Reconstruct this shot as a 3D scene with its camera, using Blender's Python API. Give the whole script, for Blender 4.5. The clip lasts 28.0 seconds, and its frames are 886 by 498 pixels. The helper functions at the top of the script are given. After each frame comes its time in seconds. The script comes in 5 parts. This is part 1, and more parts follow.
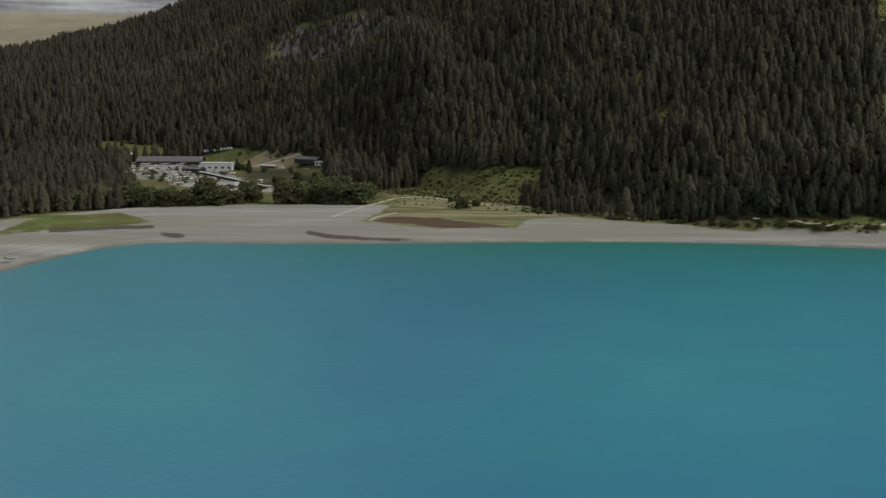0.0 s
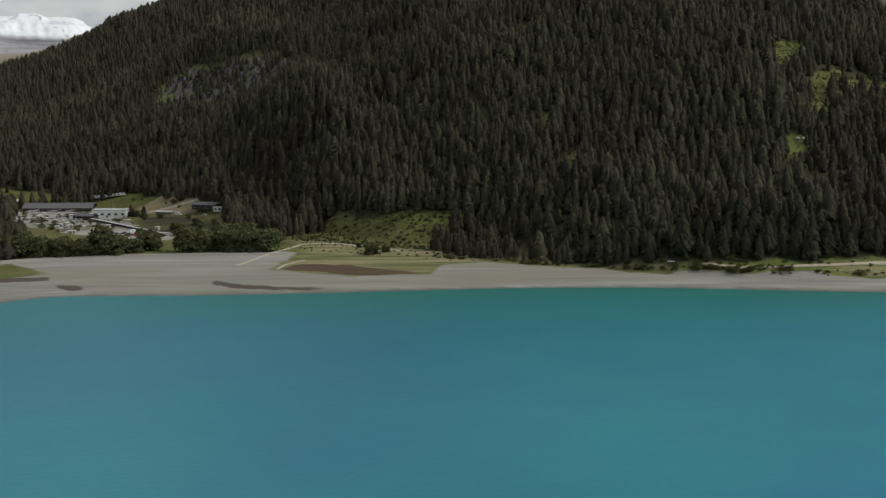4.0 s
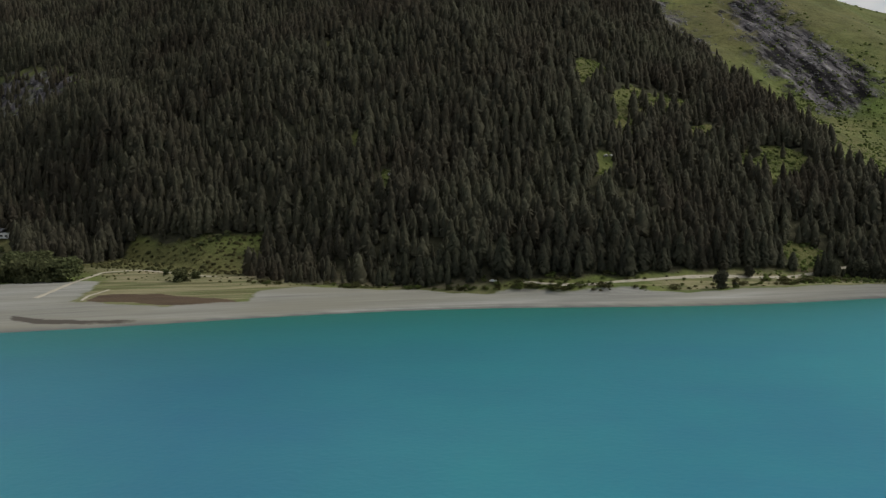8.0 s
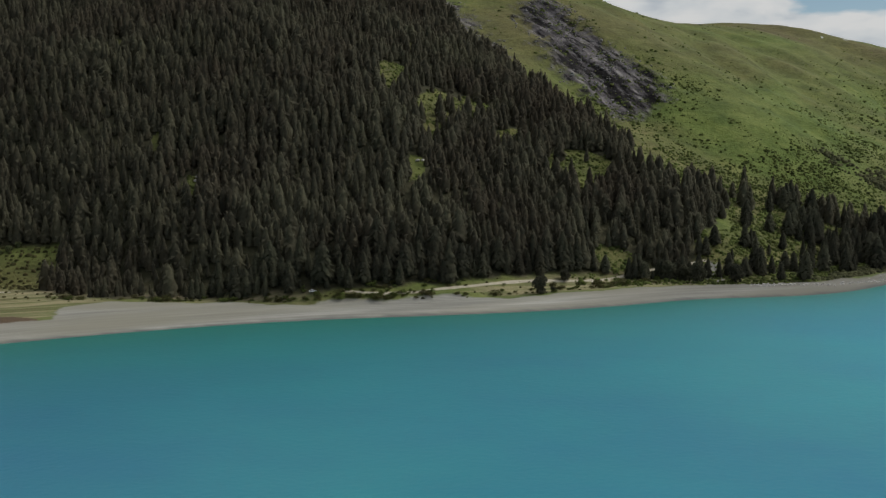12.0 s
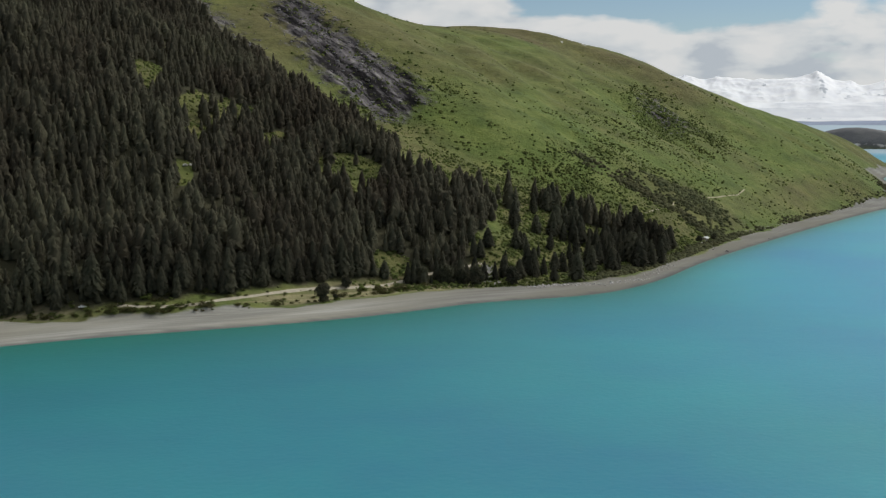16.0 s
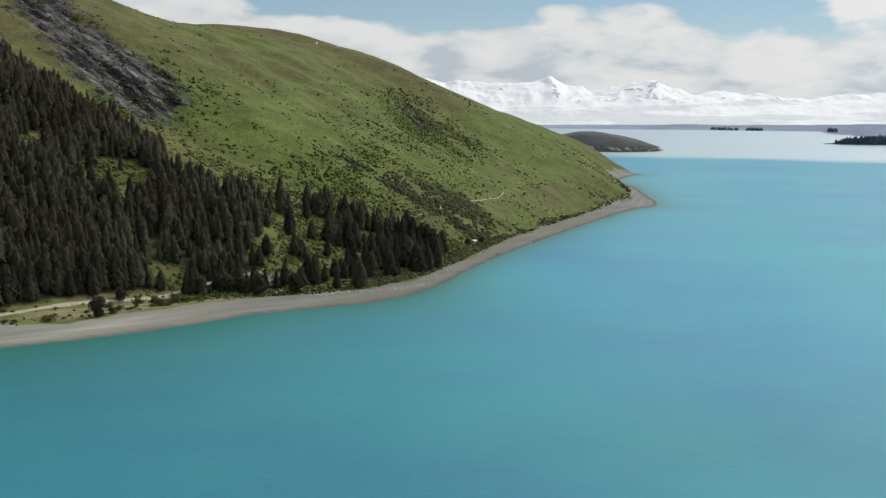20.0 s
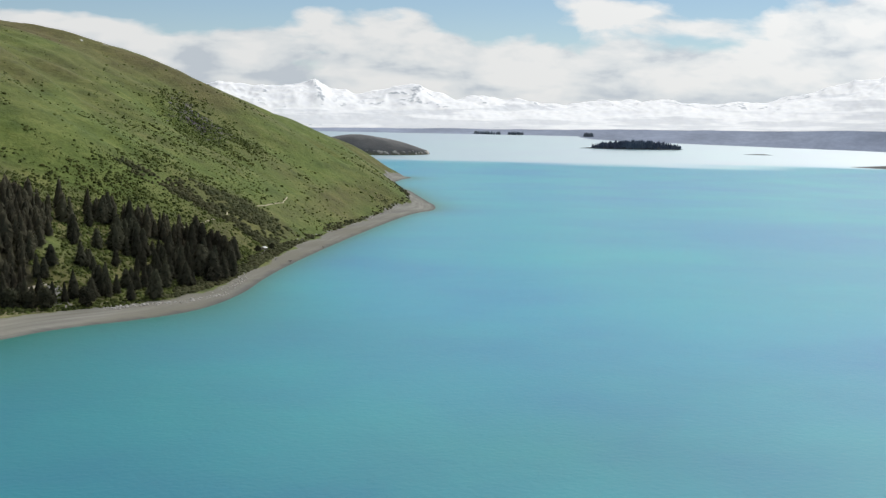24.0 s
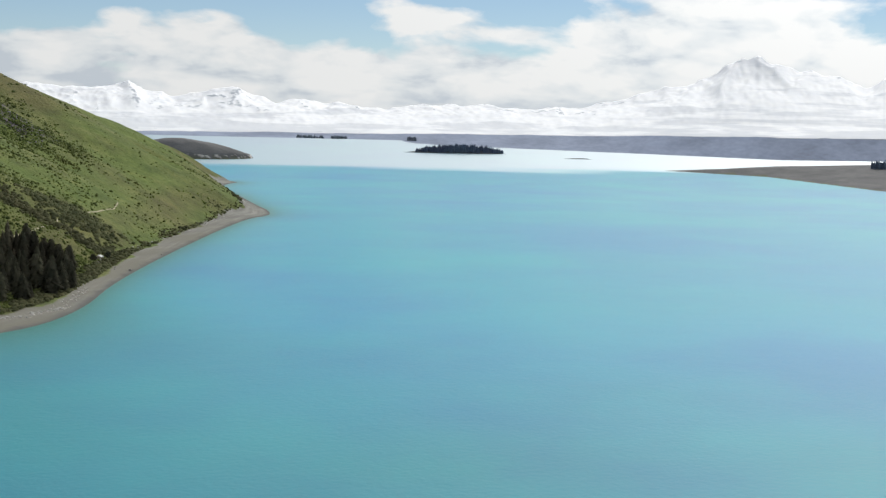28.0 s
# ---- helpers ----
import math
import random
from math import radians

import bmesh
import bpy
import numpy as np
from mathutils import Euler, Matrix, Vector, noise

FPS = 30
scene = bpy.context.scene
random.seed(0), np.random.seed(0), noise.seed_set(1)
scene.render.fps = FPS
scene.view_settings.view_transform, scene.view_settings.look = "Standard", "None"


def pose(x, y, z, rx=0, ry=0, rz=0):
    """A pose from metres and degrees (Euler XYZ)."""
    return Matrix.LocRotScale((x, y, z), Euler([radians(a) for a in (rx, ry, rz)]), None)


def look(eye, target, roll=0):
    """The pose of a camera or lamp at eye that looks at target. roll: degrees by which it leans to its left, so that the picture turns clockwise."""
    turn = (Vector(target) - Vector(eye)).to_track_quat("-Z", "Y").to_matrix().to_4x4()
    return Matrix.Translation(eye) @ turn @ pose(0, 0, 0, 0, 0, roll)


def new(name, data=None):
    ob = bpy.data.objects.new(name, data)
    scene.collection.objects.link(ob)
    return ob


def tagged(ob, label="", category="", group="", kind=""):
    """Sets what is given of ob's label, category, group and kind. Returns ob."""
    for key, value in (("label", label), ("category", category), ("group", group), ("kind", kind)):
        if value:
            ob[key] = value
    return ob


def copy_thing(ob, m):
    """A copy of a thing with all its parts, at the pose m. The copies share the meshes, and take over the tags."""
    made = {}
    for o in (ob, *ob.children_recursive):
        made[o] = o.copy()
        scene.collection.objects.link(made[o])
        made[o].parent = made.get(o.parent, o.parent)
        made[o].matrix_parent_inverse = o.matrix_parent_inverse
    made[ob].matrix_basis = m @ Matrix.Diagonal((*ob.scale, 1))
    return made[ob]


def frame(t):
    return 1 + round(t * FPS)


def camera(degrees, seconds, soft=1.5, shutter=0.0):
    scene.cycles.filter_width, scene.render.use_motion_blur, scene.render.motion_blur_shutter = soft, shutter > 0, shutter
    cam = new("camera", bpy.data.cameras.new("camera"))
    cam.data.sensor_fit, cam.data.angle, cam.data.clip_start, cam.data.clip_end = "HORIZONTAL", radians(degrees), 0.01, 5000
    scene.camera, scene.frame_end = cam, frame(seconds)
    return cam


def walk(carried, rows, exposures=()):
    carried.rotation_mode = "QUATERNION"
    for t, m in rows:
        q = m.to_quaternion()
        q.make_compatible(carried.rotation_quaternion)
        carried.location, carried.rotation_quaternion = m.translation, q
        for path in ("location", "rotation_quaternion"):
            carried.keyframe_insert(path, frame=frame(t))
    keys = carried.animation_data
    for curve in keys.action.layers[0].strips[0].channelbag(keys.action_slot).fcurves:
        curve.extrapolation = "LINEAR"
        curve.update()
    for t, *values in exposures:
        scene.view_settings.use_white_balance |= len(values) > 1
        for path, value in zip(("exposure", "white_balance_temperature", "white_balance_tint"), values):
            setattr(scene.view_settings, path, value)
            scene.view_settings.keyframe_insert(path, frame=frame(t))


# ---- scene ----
# ---------------------------------------------------------------- camera
cam = camera(40.71, 28.0, soft=1.4)
# seconds, place, heading (left of +y), tilt up, lean to the left
PATH = [
    (0, 0.0, 0.0, 100.0, 37.501, -8.596, -0.058),
    (0.5, -2.7, 1.0, 100.0, 36.971, -8.321, -0.052), (1, -5.5, 2.1, 100.0, 36.374, -8.024, -0.092), (1.5, -8.4, 3.1, 100.1, 35.737, -7.770, -0.119),
    (2, -11.4, 4.1, 100.2, 35.094, -7.514, -0.130), (2.5, -14.5, 5.0, 100.4, 34.472, -7.281, -0.139), (4.5, -27.8, 8.9, 101.3, 31.040, -6.453, -0.249),
    (5, -31.2, 9.8, 101.6, 29.917, -6.265, -0.308), (5.5, -34.8, 10.8, 101.9, 28.706, -6.138, -0.327), (6, -38.4, 11.8, 102.2, 27.273, -6.035, -0.377),
    (6.5, -42.0, 12.8, 102.6, 25.765, -5.999, -0.394), (7, -45.7, 13.8, 103.0, 24.157, -5.994, -0.417), (7.5, -49.4, 14.9, 103.4, 22.749, -6.004, -0.463),
    (8, -53.2, 16.0, 103.8, 21.646, -6.006, -0.450), (8.5, -57.0, 17.1, 104.2, 20.683, -5.995, -0.457), (9, -60.8, 18.2, 104.6, 18.936, -6.030, -0.457),
    (9.5, -64.7, 19.4, 105.1, 17.454, -6.043, -0.379), (10, -68.5, 20.6, 105.5, 16.350, -6.044, -0.373), (10.5, -72.4, 21.8, 106.0, 15.086, -6.047, -0.435),
    (11, -76.3, 23.1, 106.4, 13.613, -6.078, -0.318), (11.5, -80.2, 24.5, 106.9, 12.236, -6.089, -0.279), (12, -84.1, 25.9, 107.4, 10.811, -6.100, -0.243),
    (12.5, -87.9, 27.3, 107.8, 9.491, -6.093, -0.237), (14.5, -103.2, 33.8, 109.6, 2.982, -6.157, -0.140), (15, -107.0, 35.6, 110.1, 1.176, -6.177, -0.059),
    (15.5, -110.7, 37.5, 110.5, -0.478, -6.194, -0.080), (16, -114.4, 39.4, 110.9, -2.013, -6.209, -0.027), (16.5, -118.0, 41.5, 111.3, -3.496, -6.209, 0.046),
    (17, -121.6, 43.6, 111.7, -5.129, -6.212, 0.055), (17.5, -125.1, 45.8, 112.0, -6.639, -6.217, 0.115), (18, -128.5, 48.1, 112.4, -8.244, -6.210, 0.166),
    (18.5, -131.9, 50.5, 112.7, -9.721, -6.200, 0.285), (19, -135.2, 53.1, 113.0, -11.328, -6.182, 0.334), (19.5, -138.5, 55.7, 113.3, -12.943, -6.179, 0.466),
    (20, -141.6, 58.4, 113.5, -14.648, -6.141, 0.617), (20.5, -144.7, 61.3, 113.8, -16.040, -6.134, 0.678), (21, -147.7, 64.2, 113.9, -17.559, -6.099, 0.787),
    (21.5, -150.5, 67.3, 114.1, -19.035, -6.063, 0.865), (23.5, -161.0, 80.9, 114.4, -24.870, -5.902, 1.131), (24, -163.3, 84.6, 114.4, -26.227, -5.854, 1.120),
    (24.5, -165.5, 88.4, 114.3, -27.550, -5.805, 1.170), (25, -167.5, 92.5, 114.2, -28.958, -5.759, 1.197), (25.5, -169.5, 96.6, 114.0, -30.126, -5.698, 1.224),
    (26, -171.2, 100.9, 113.8, -31.326, -5.665, 1.258), (26.5, -172.9, 105.4, 113.6, -32.352, -5.600, 1.275), (27, -174.3, 110.0, 113.3, -33.356, -5.535, 1.260),
    (27.5, -175.7, 114.8, 112.9, -34.291, -5.466, 1.258), (28, -176.8, 119.7, 112.5, -35.087, -5.461, 1.313),
]


def aimed(x, y, z, heading, tilt, lean):
    a, b = radians(heading), radians(tilt)
    ahead = Vector((-math.sin(a) * math.cos(b), math.cos(a) * math.cos(b), math.sin(b)))
    eye = Vector((x, y, z))
    return look(eye, eye + ahead * 100, lean)


EXPOSURES = [(0, -1.38), (8, -1.35), (14, -1.20), (20, -1.02), (28, -0.92)]
walk(cam, [(t, aimed(*p)) for t, *p in PATH], EXPOSURES)

# ---------------------------------------------------------------- light
SUN_SIDE, SUN_HEIGHT = 61.0, 44.0      # degrees to the right of +y, degrees above the horizon


def build_world():
    world = bpy.data.worlds.new("sky")
    scene.world = world
    world.use_nodes = True
    nt = world.node_tree
    N, L = nt.nodes, nt.links
    N.clear()

    def node(kind, **kw):
        n = N.new(kind)
        for k, v in kw.items():
            n.inputs[k].default_value = v
        return n

    def math_node(op, a, b=None):
        n = N.new("ShaderNodeMath")
        n.operation = op
        for i, v in enumerate((a, b)):
            if v is None:
                continue
            if isinstance(v, (int, float)):
                n.inputs[i].default_value = v
            else:
                L.new(v, n.inputs[i])
        return n.outputs[0]

    def ramp(fac, stops):
        n = N.new("ShaderNodeValToRGB")
        L.new(fac, n.inputs[0])
        e = n.color_ramp.elements
        while len(e) < len(stops):
            e.new(0.5)
        for k, (p, c) in zip(e, stops):
            k.position = p
            k.color = (*c, 1) if isinstance(c, tuple) else (c, c, c, 1)
        return n.outputs[0]

    sky = N.new("ShaderNodeTexSky")
    sky.sky_type = "NISHITA"
    sky.sun_disc = False
    sky.sun_elevation, sky.sun_rotation = radians(SUN_HEIGHT), radians(SUN_SIDE)
    sky.altitude, sky.dust_density, sky.ozone_density = 700, 0.1, 3.0
    tex = N.new("ShaderNodeTexCoord")
    sep = N.new("ShaderNodeSeparateXYZ")
    L.new(tex.outputs["Generated"], sep.inputs[0])
    x, y, z = sep.outputs
    up = math_node("MAXIMUM", z, 0.0)
    # heaped cloud over the ranges, thinning into blue higher up
    side = math_node("ARCTAN2", x, y)
    comb = N.new("ShaderNodeCombineXYZ")
    L.new(math_node("MULTIPLY", side, 13.0), comb.inputs[0])
    L.new(math_node("MULTIPLY", math_node("POWER", math_node("ADD", up, 0.02), 0.85), 27.0), comb.inputs[1])
    big = node("ShaderNodeTexNoise", Scale=0.62, Detail=10.0, Roughness=0.52, Distortion=0.15)
    L.new(comb.outputs[0], big.inputs["Vector"])
    body = node("ShaderNodeTexNoise", Scale=1.25, Detail=9.0, Roughness=0.56, Distortion=0.2)
    L.new(comb.outputs[0], body.inputs["Vector"])
    # cloud glows where it lies towards the sun
    beam = N.new("ShaderNodeVectorMath")
    beam.operation = "DOT_PRODUCT"
    L.new(tex.outputs["Generated"], beam.inputs[0])
    beam.inputs[1].default_value = (math.sin(radians(SUN_SIDE)) * math.cos(radians(SUN_HEIGHT)),
                                    math.cos(radians(SUN_SIDE)) * math.cos(radians(SUN_HEIGHT)), math.sin(radians(SUN_HEIGHT)))
    glow = math_node("ADD", math_node("MULTIPLY", math_node("POWER", math_node("MAXIMUM", beam.outputs["Value"], 0.0), 10.0), 3.9), 1.06)
    glow = math_node("MULTIPLY", glow, 1.52)
    cover = ramp(up, [(0.0, 0.30), (0.045, 0.20), (0.07, 0.08), (0.09, 0.01), (0.11, -0.06), (0.16, -0.05), (0.28, 0.05)])
    veil = math_node("MULTIPLY", math_node("POWER", math_node("MAXIMUM", beam.outputs["Value"], 0.0), 7.0), 0.45)
    # single clouds and gaps: degrees to the right of +y, degrees up, half width, half height
    high = math_node("ARCSINE", z)

    def blob(b, e, wide, tall):
        dx = math_node("DIVIDE", math_node("SUBTRACT", side, radians(b)), radians(wide))
        dy = math_node("DIVIDE", math_node("SUBTRACT", high, radians(e)), radians(tall))
        return math_node("EXPONENT", math_node("MULTIPLY", math_node("ADD", math_node("MULTIPLY", dx, dx), math_node("MULTIPLY", dy, dy)), -1.0))
    heap = math_node("ADD", math_node("MULTIPLY", blob(0.5, 5.2, 5.5, 1.6), 0.30), math_node("MULTIPLY", blob(-47, 5.5, 11, 3.0), 0.30))
    gaps = math_node("ADD", math_node("MULTIPLY", blob(10.5, 5.6, 4.0, 1.0), 0.30), math_node("MULTIPLY", blob(40.5, 4.1, 4.0, 0.8), 0.16))
    gaps = math_node("ADD", gaps, math_node("MULTIPLY", blob(26, 6.4, 14, 0.9), 0.16))
    veil = math_node("ADD", veil, math_node("SUBTRACT", heap, gaps))
    grey = math_node("ADD", blob(14.4, 2.9, 1.3, 1.0), math_node("ADD", blob(34.3, 3.1, 1.7, 0.6), blob(17.6, 2.1, 3.0, 0.5)))
    amount = math_node("ADD", math_node("ADD", big.outputs[0], cover), veil)
    mask = ramp(amount, [(0.49, 0.0), (0.575, 1.0)])
    tone = ramp(math_node("SUBTRACT", body.outputs[0], math_node("MULTIPLY", grey, 0.17)), [(0.32, (0.60, 0.66, 0.72)), (0.43, (0.79, 0.83, 0.85)), (0.55, (0.91, 0.92, 0.915))])
    blue = N.new("ShaderNodeBackground")
    L.new(sky.outputs[0], blue.inputs[0])
    blue.inputs[1].default_value = 0.15
    white = N.new("ShaderNodeBackground")
    L.new(tone, white.inputs[0])
    L.new(glow, white.inputs[1])
    mix = N.new("ShaderNodeMixShader")
    L.new(mask, mix.inputs[0])
    L.new(blue.outputs[0], mix.inputs[1])
    L.new(white.outputs[0], mix.inputs[2])
    out = N.new("ShaderNodeOutputWorld")
    L.new(mix.outputs[0], out.inputs[0])


build_world()
sun_data = bpy.data.lights.new("sun", "SUN")
sun_data.energy, sun_data.angle, sun_data.color = 2.8, radians(0.53), (1.0, 0.95, 0.87)
sun = new("sun", sun_data)
SUN_DIR = Vector((math.sin(radians(SUN_SIDE)) * math.cos(radians(SUN_HEIGHT)),
                  math.cos(radians(SUN_SIDE)) * math.cos(radians(SUN_HEIGHT)), math.sin(radians(SUN_HEIGHT))))
sun.matrix_world = look((0, 0, 900), Vector((0, 0, 900)) - SUN_DIR)

# ---------------------------------------------------------------- materials
def material(name, rough=0.85, metal=0.0, spec=0.3):
    m = bpy.data.materials.new(name)
    m.use_nodes = True
    b = m.node_tree.nodes["Principled BSDF"]
    b.inputs["Roughness"].default_value = rough
    b.inputs["Metallic"].default_value = metal
    b.inputs["Specular IOR Level"].default_value = spec
    return m, m.node_tree, b


def where(nt):
    g = nt.nodes.new("ShaderNodeNewGeometry")
    return g.outputs["Position"]


def noise_at(nt, vec, scale, detail=5.0, rough=0.55, stretch=None):
    if stretch:
        mp = nt.nodes.new("ShaderNodeMapping")
        mp.vector_type = "TEXTURE"
        mp.inputs["Scale"].default_value = stretch[0]
        mp.inputs["Rotation"].default_value = (0, 0, radians(stretch[1]))
        nt.links.new(vec, mp.inputs[0])
        vec = mp.outputs[0]
    n = nt.nodes.new("ShaderNodeTexNoise")
    n.inputs["Scale"].default_value, n.inputs["Detail"].default_value, n.inputs["Roughness"].default_value = scale, detail, rough
    nt.links.new(vec, n.inputs["Vector"])
    return n.outputs[0]


def ramp_of(nt, fac, stops):
    n = nt.nodes.new("ShaderNodeValToRGB")
    nt.links.new(fac, n.inputs[0])
    e = n.color_ramp.elements
    while len(e) < len(stops):
        e.new(0.5)
    for k, (p, c) in zip(e, stops):
        k.position = p
        k.color = (*c, 1) if isinstance(c, tuple) else (c, c, c, 1)
    return n.outputs[0]


def mixed(nt, fac, a, b, how="MIX"):
    n = nt.nodes.new("ShaderNodeMix")
    n.data_type, n.blend_type = "RGBA", how
    for sock, v in ((n.inputs[0], fac), (n.inputs[6], a), (n.inputs[7], b)):
        if isinstance(v, tuple):
            sock.default_value = (*v, 1)
        elif isinstance(v, (int, float)):
            sock.default_value = v
        else:
            nt.links.new(v, sock)
    return n.outputs[2]


def attr(nt, name):
    n = nt.nodes.new("ShaderNodeAttribute")
    n.attribute_name = name
    return n.outputs["Fac"]


def calc(nt, op, a, b=None):
    n = nt.nodes.new("ShaderNodeMath")
    n.operation = op
    for i, v in enumerate((a, b)):
        if v is None:
            continue
        if isinstance(v, (int, float)):
            n.inputs[i].default_value = v
        else:
            nt.links.new(v, n.inputs[i])
    return n.outputs[0]


def bumped(nt, b, height, distance, strength=1.0):
    n = nt.nodes.new("ShaderNodeBump")
    n.inputs["Distance"].default_value, n.inputs["Strength"].default_value = distance, strength
    nt.links.new(height, n.inputs["Height"])
    nt.links.new(n.outputs[0], b.inputs["Normal"])


def colour(nt, b, sock):
    nt.links.new(sock, b.inputs["Base Color"])


def plain(name, base, rough=0.8, vary=0.15, scale=0.6, metal=0.0, spec=0.3, bump=0.0):
    """A painted or weathered surface: one colour with grain at two scales."""
    m, nt, b = material(name, rough, metal, spec)
    p = where(nt)
    lo = tuple(c * (1 - vary) for c in base)
    hi = tuple(min(1, c * (1 + vary)) for c in base)
    col = ramp_of(nt, noise_at(nt, p, scale), [(0.3, lo), (0.7, hi)])
    col = mixed(nt, 0.35, col, ramp_of(nt, noise_at(nt, p, scale * 9), [(0.3, lo), (0.7, hi)]))
    colour(nt, b, col)
    if bump:
        bumped(nt, b, noise_at(nt, p, scale * 6), bump)
    return m


def ground_material():
    m, nt, b = material("ground", 0.92, spec=0.15)
    p = where(nt)
    n_big, n_mid, n_small = noise_at(nt, p, 0.006), noise_at(nt, p, 0.035, 6), noise_at(nt, p, 0.5, 4)
    # tussock grass, green low down and straw coloured on the dry spurs
    green = ramp_of(nt, n_mid, [(0.30, (0.072, 0.104, 0.022)), (0.52, (0.114, 0.150, 0.035)), (0.72, (0.162, 0.188, 0.052))])
    dry = ramp_of(nt, n_mid, [(0.30, (0.092, 0.082, 0.033)), (0.70, (0.158, 0.136, 0.056))])
    grass = mixed(nt, ramp_of(nt, n_big, [(0.44, 0.0), (0.66, 0.75)]), green, dry)
    grass = mixed(nt, attr(nt, "dry"), grass, dry)
    rill = ramp_of(nt, noise_at(nt, p, 0.03, 6, 0.6, ((1, 6, 1), 38)), [(0.34, (0.84, 0.84, 0.80)), (0.55, (1.0, 1.0, 1.0)), (0.75, (1.12, 1.04, 0.94))])
    grass = mixed(nt, 0.8, grass, rill, "MULTIPLY")
    speck = ramp_of(nt, noise_at(nt, p, 0.22, 3, 0.6), [(0.36, (0.66, 0.70, 0.60)), (0.52, (1.0, 1.0, 1.0))])
    grass = mixed(nt, 0.8, grass, speck, "MULTIPLY")
    # shingle beach
    sand = ramp_of(nt, noise_at(nt, p, 0.05, 5, 0.45, ((7, 1, 1), 36)), [(0.30, (0.200, 0.194, 0.170)), (0.55, (0.280, 0.272, 0.240)), (0.75, (0.365, 0.356, 0.318))])
    sand = mixed(nt, 0.10, sand, ramp_of(nt, n_small, [(0.3, (0.22, 0.216, 0.190)), (0.7, (0.42, 0.41, 0.37))]))
    # old waterlines run along the shore
    lay = nt.nodes.new("ShaderNodeCombineXYZ")
    nt.links.new(calc(nt, "MULTIPLY", attr(nt, "shore"), 0.30), lay.inputs[0])
    nt.links.new(calc(nt, "MULTIPLY", attr(nt, "along"), 0.012), lay.inputs[1])
    bars = ramp_of(nt, noise_at(nt, lay.outputs[0], 1.0, 4, 0.6), [(0.34, (0.80, 0.79, 0.77)), (0.50, (1.0, 1.0, 1.0)), (0.64, (1.17, 1.17, 1.16))])
    sand = mixed(nt, 1.0, sand, bars, "MULTIPLY")
    drift = ramp_of(nt, noise_at(nt, p, 0.018, 6, 0.55, ((4, 1, 1), 38)), [(0.42, 0.0), (0.60, 0.85)])
    sand = mixed(nt, drift, sand, (0.225, 0.212, 0.165))
    wet = mixed(nt, attr(nt, "wet"), sand, (0.135, 0.132, 0.122))
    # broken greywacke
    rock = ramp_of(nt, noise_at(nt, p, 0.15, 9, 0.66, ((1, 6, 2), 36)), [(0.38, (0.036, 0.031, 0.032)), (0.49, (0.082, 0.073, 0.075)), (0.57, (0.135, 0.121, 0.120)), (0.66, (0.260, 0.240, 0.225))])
    # dark streaks painted as the shade inside clefts; no relief follows them
    cleft_shade = ramp_of(nt, noise_at(nt, p, 0.13, 4, 0.6, ((1, 9, 3), 36)), [(0.45, (0.10, 0.09, 0.09)), (0.50, (1.0, 1.0, 1.0))])
    rock = mixed(nt, 1.0, rock, cleft_shade, "MULTIPLY")
    soil = ramp_of(nt, noise_at(nt, p, 0.09, 6, 0.55, ((6, 1, 1), 20)), [(0.3, (0.062, 0.042, 0.027)), (0.7, (0.115, 0.080, 0.048))])
    litter = ramp_of(nt, n_mid, [(0.3, (0.028, 0.029, 0.015)), (0.7, (0.056, 0.052, 0.028))])
    plain_ = ramp_of(nt, noise_at(nt, p, 0.0035, 6), [(0.3, (0.200, 0.178, 0.122)), (0.7, (0.310, 0.272, 0.185))])
    ragged = calc(nt, "MULTIPLY", calc(nt, "SUBTRACT", noise_at(nt, p, 0.06, 7, 0.65), 0.5), 1.5)
    def edge(name, soft=0.08):
        s = calc(nt, "ADD", attr(nt, name), calc(nt, "MULTIPLY", ragged, 0.95))
        return ramp_of(nt, s, [(0.5 - soft, 0.0), (0.5 + soft, 1.0)])
    c = mixed(nt, edge("litter", 0.15), grass, litter)
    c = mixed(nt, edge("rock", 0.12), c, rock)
    c = mixed(nt, edge("soil", 0.1), c, soil)
    strips = ramp_of(nt, noise_at(nt, p, 0.085, 5, 0.5, ((12, 1, 1), 33)), [(0.32, (0.110, 0.080, 0.045)), (0.42, (0.135, 0.140, 0.060)), (0.52, (0.330, 0.270, 0.170)), (0.60, (0.150, 0.145, 0.068)), (0.72, (0.360, 0.310, 0.210))])
    c = mixed(nt, attr(nt, "strips"), c, strips)
    c = mixed(nt, edge("soil", 0.1), c, soil)
    wet = mixed(nt, calc(nt, "MULTIPLY", attr(nt, "cobble"), 0.75), wet, mixed(nt, 1.0, wet, (0.62, 0.62, 0.64), "MULTIPLY"))
    wet = mixed(nt, edge("mud", 0.14), wet, (0.085, 0.072, 0.058))
    c = mixed(nt, edge("sand", 0.14), c, wet)
    c = mixed(nt, attr(nt, "plain"), c, plain_)
    c = mixed(nt, edge("straw", 0.15), c, ramp_of(nt, n_mid, [(0.3, (0.200, 0.165, 0.092)), (0.7, (0.310, 0.262, 0.155))]))
    # heath of the far land, greyed in base colour to stand for haze
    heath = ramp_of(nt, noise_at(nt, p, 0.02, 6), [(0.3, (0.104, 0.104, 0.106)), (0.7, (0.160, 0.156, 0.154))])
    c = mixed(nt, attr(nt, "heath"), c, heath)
    c = mixed(nt, edge("bluff", 0.1), c, ramp_of(nt, n_mid, [(0.3, (0.308, 0.280, 0.252)), (0.7, (0.770, 0.728, 0.672))]))
    c = mixed(nt, edge("cap", 0.1), c, (0.50, 0.50, 0.48))
    colour(nt, b, c)
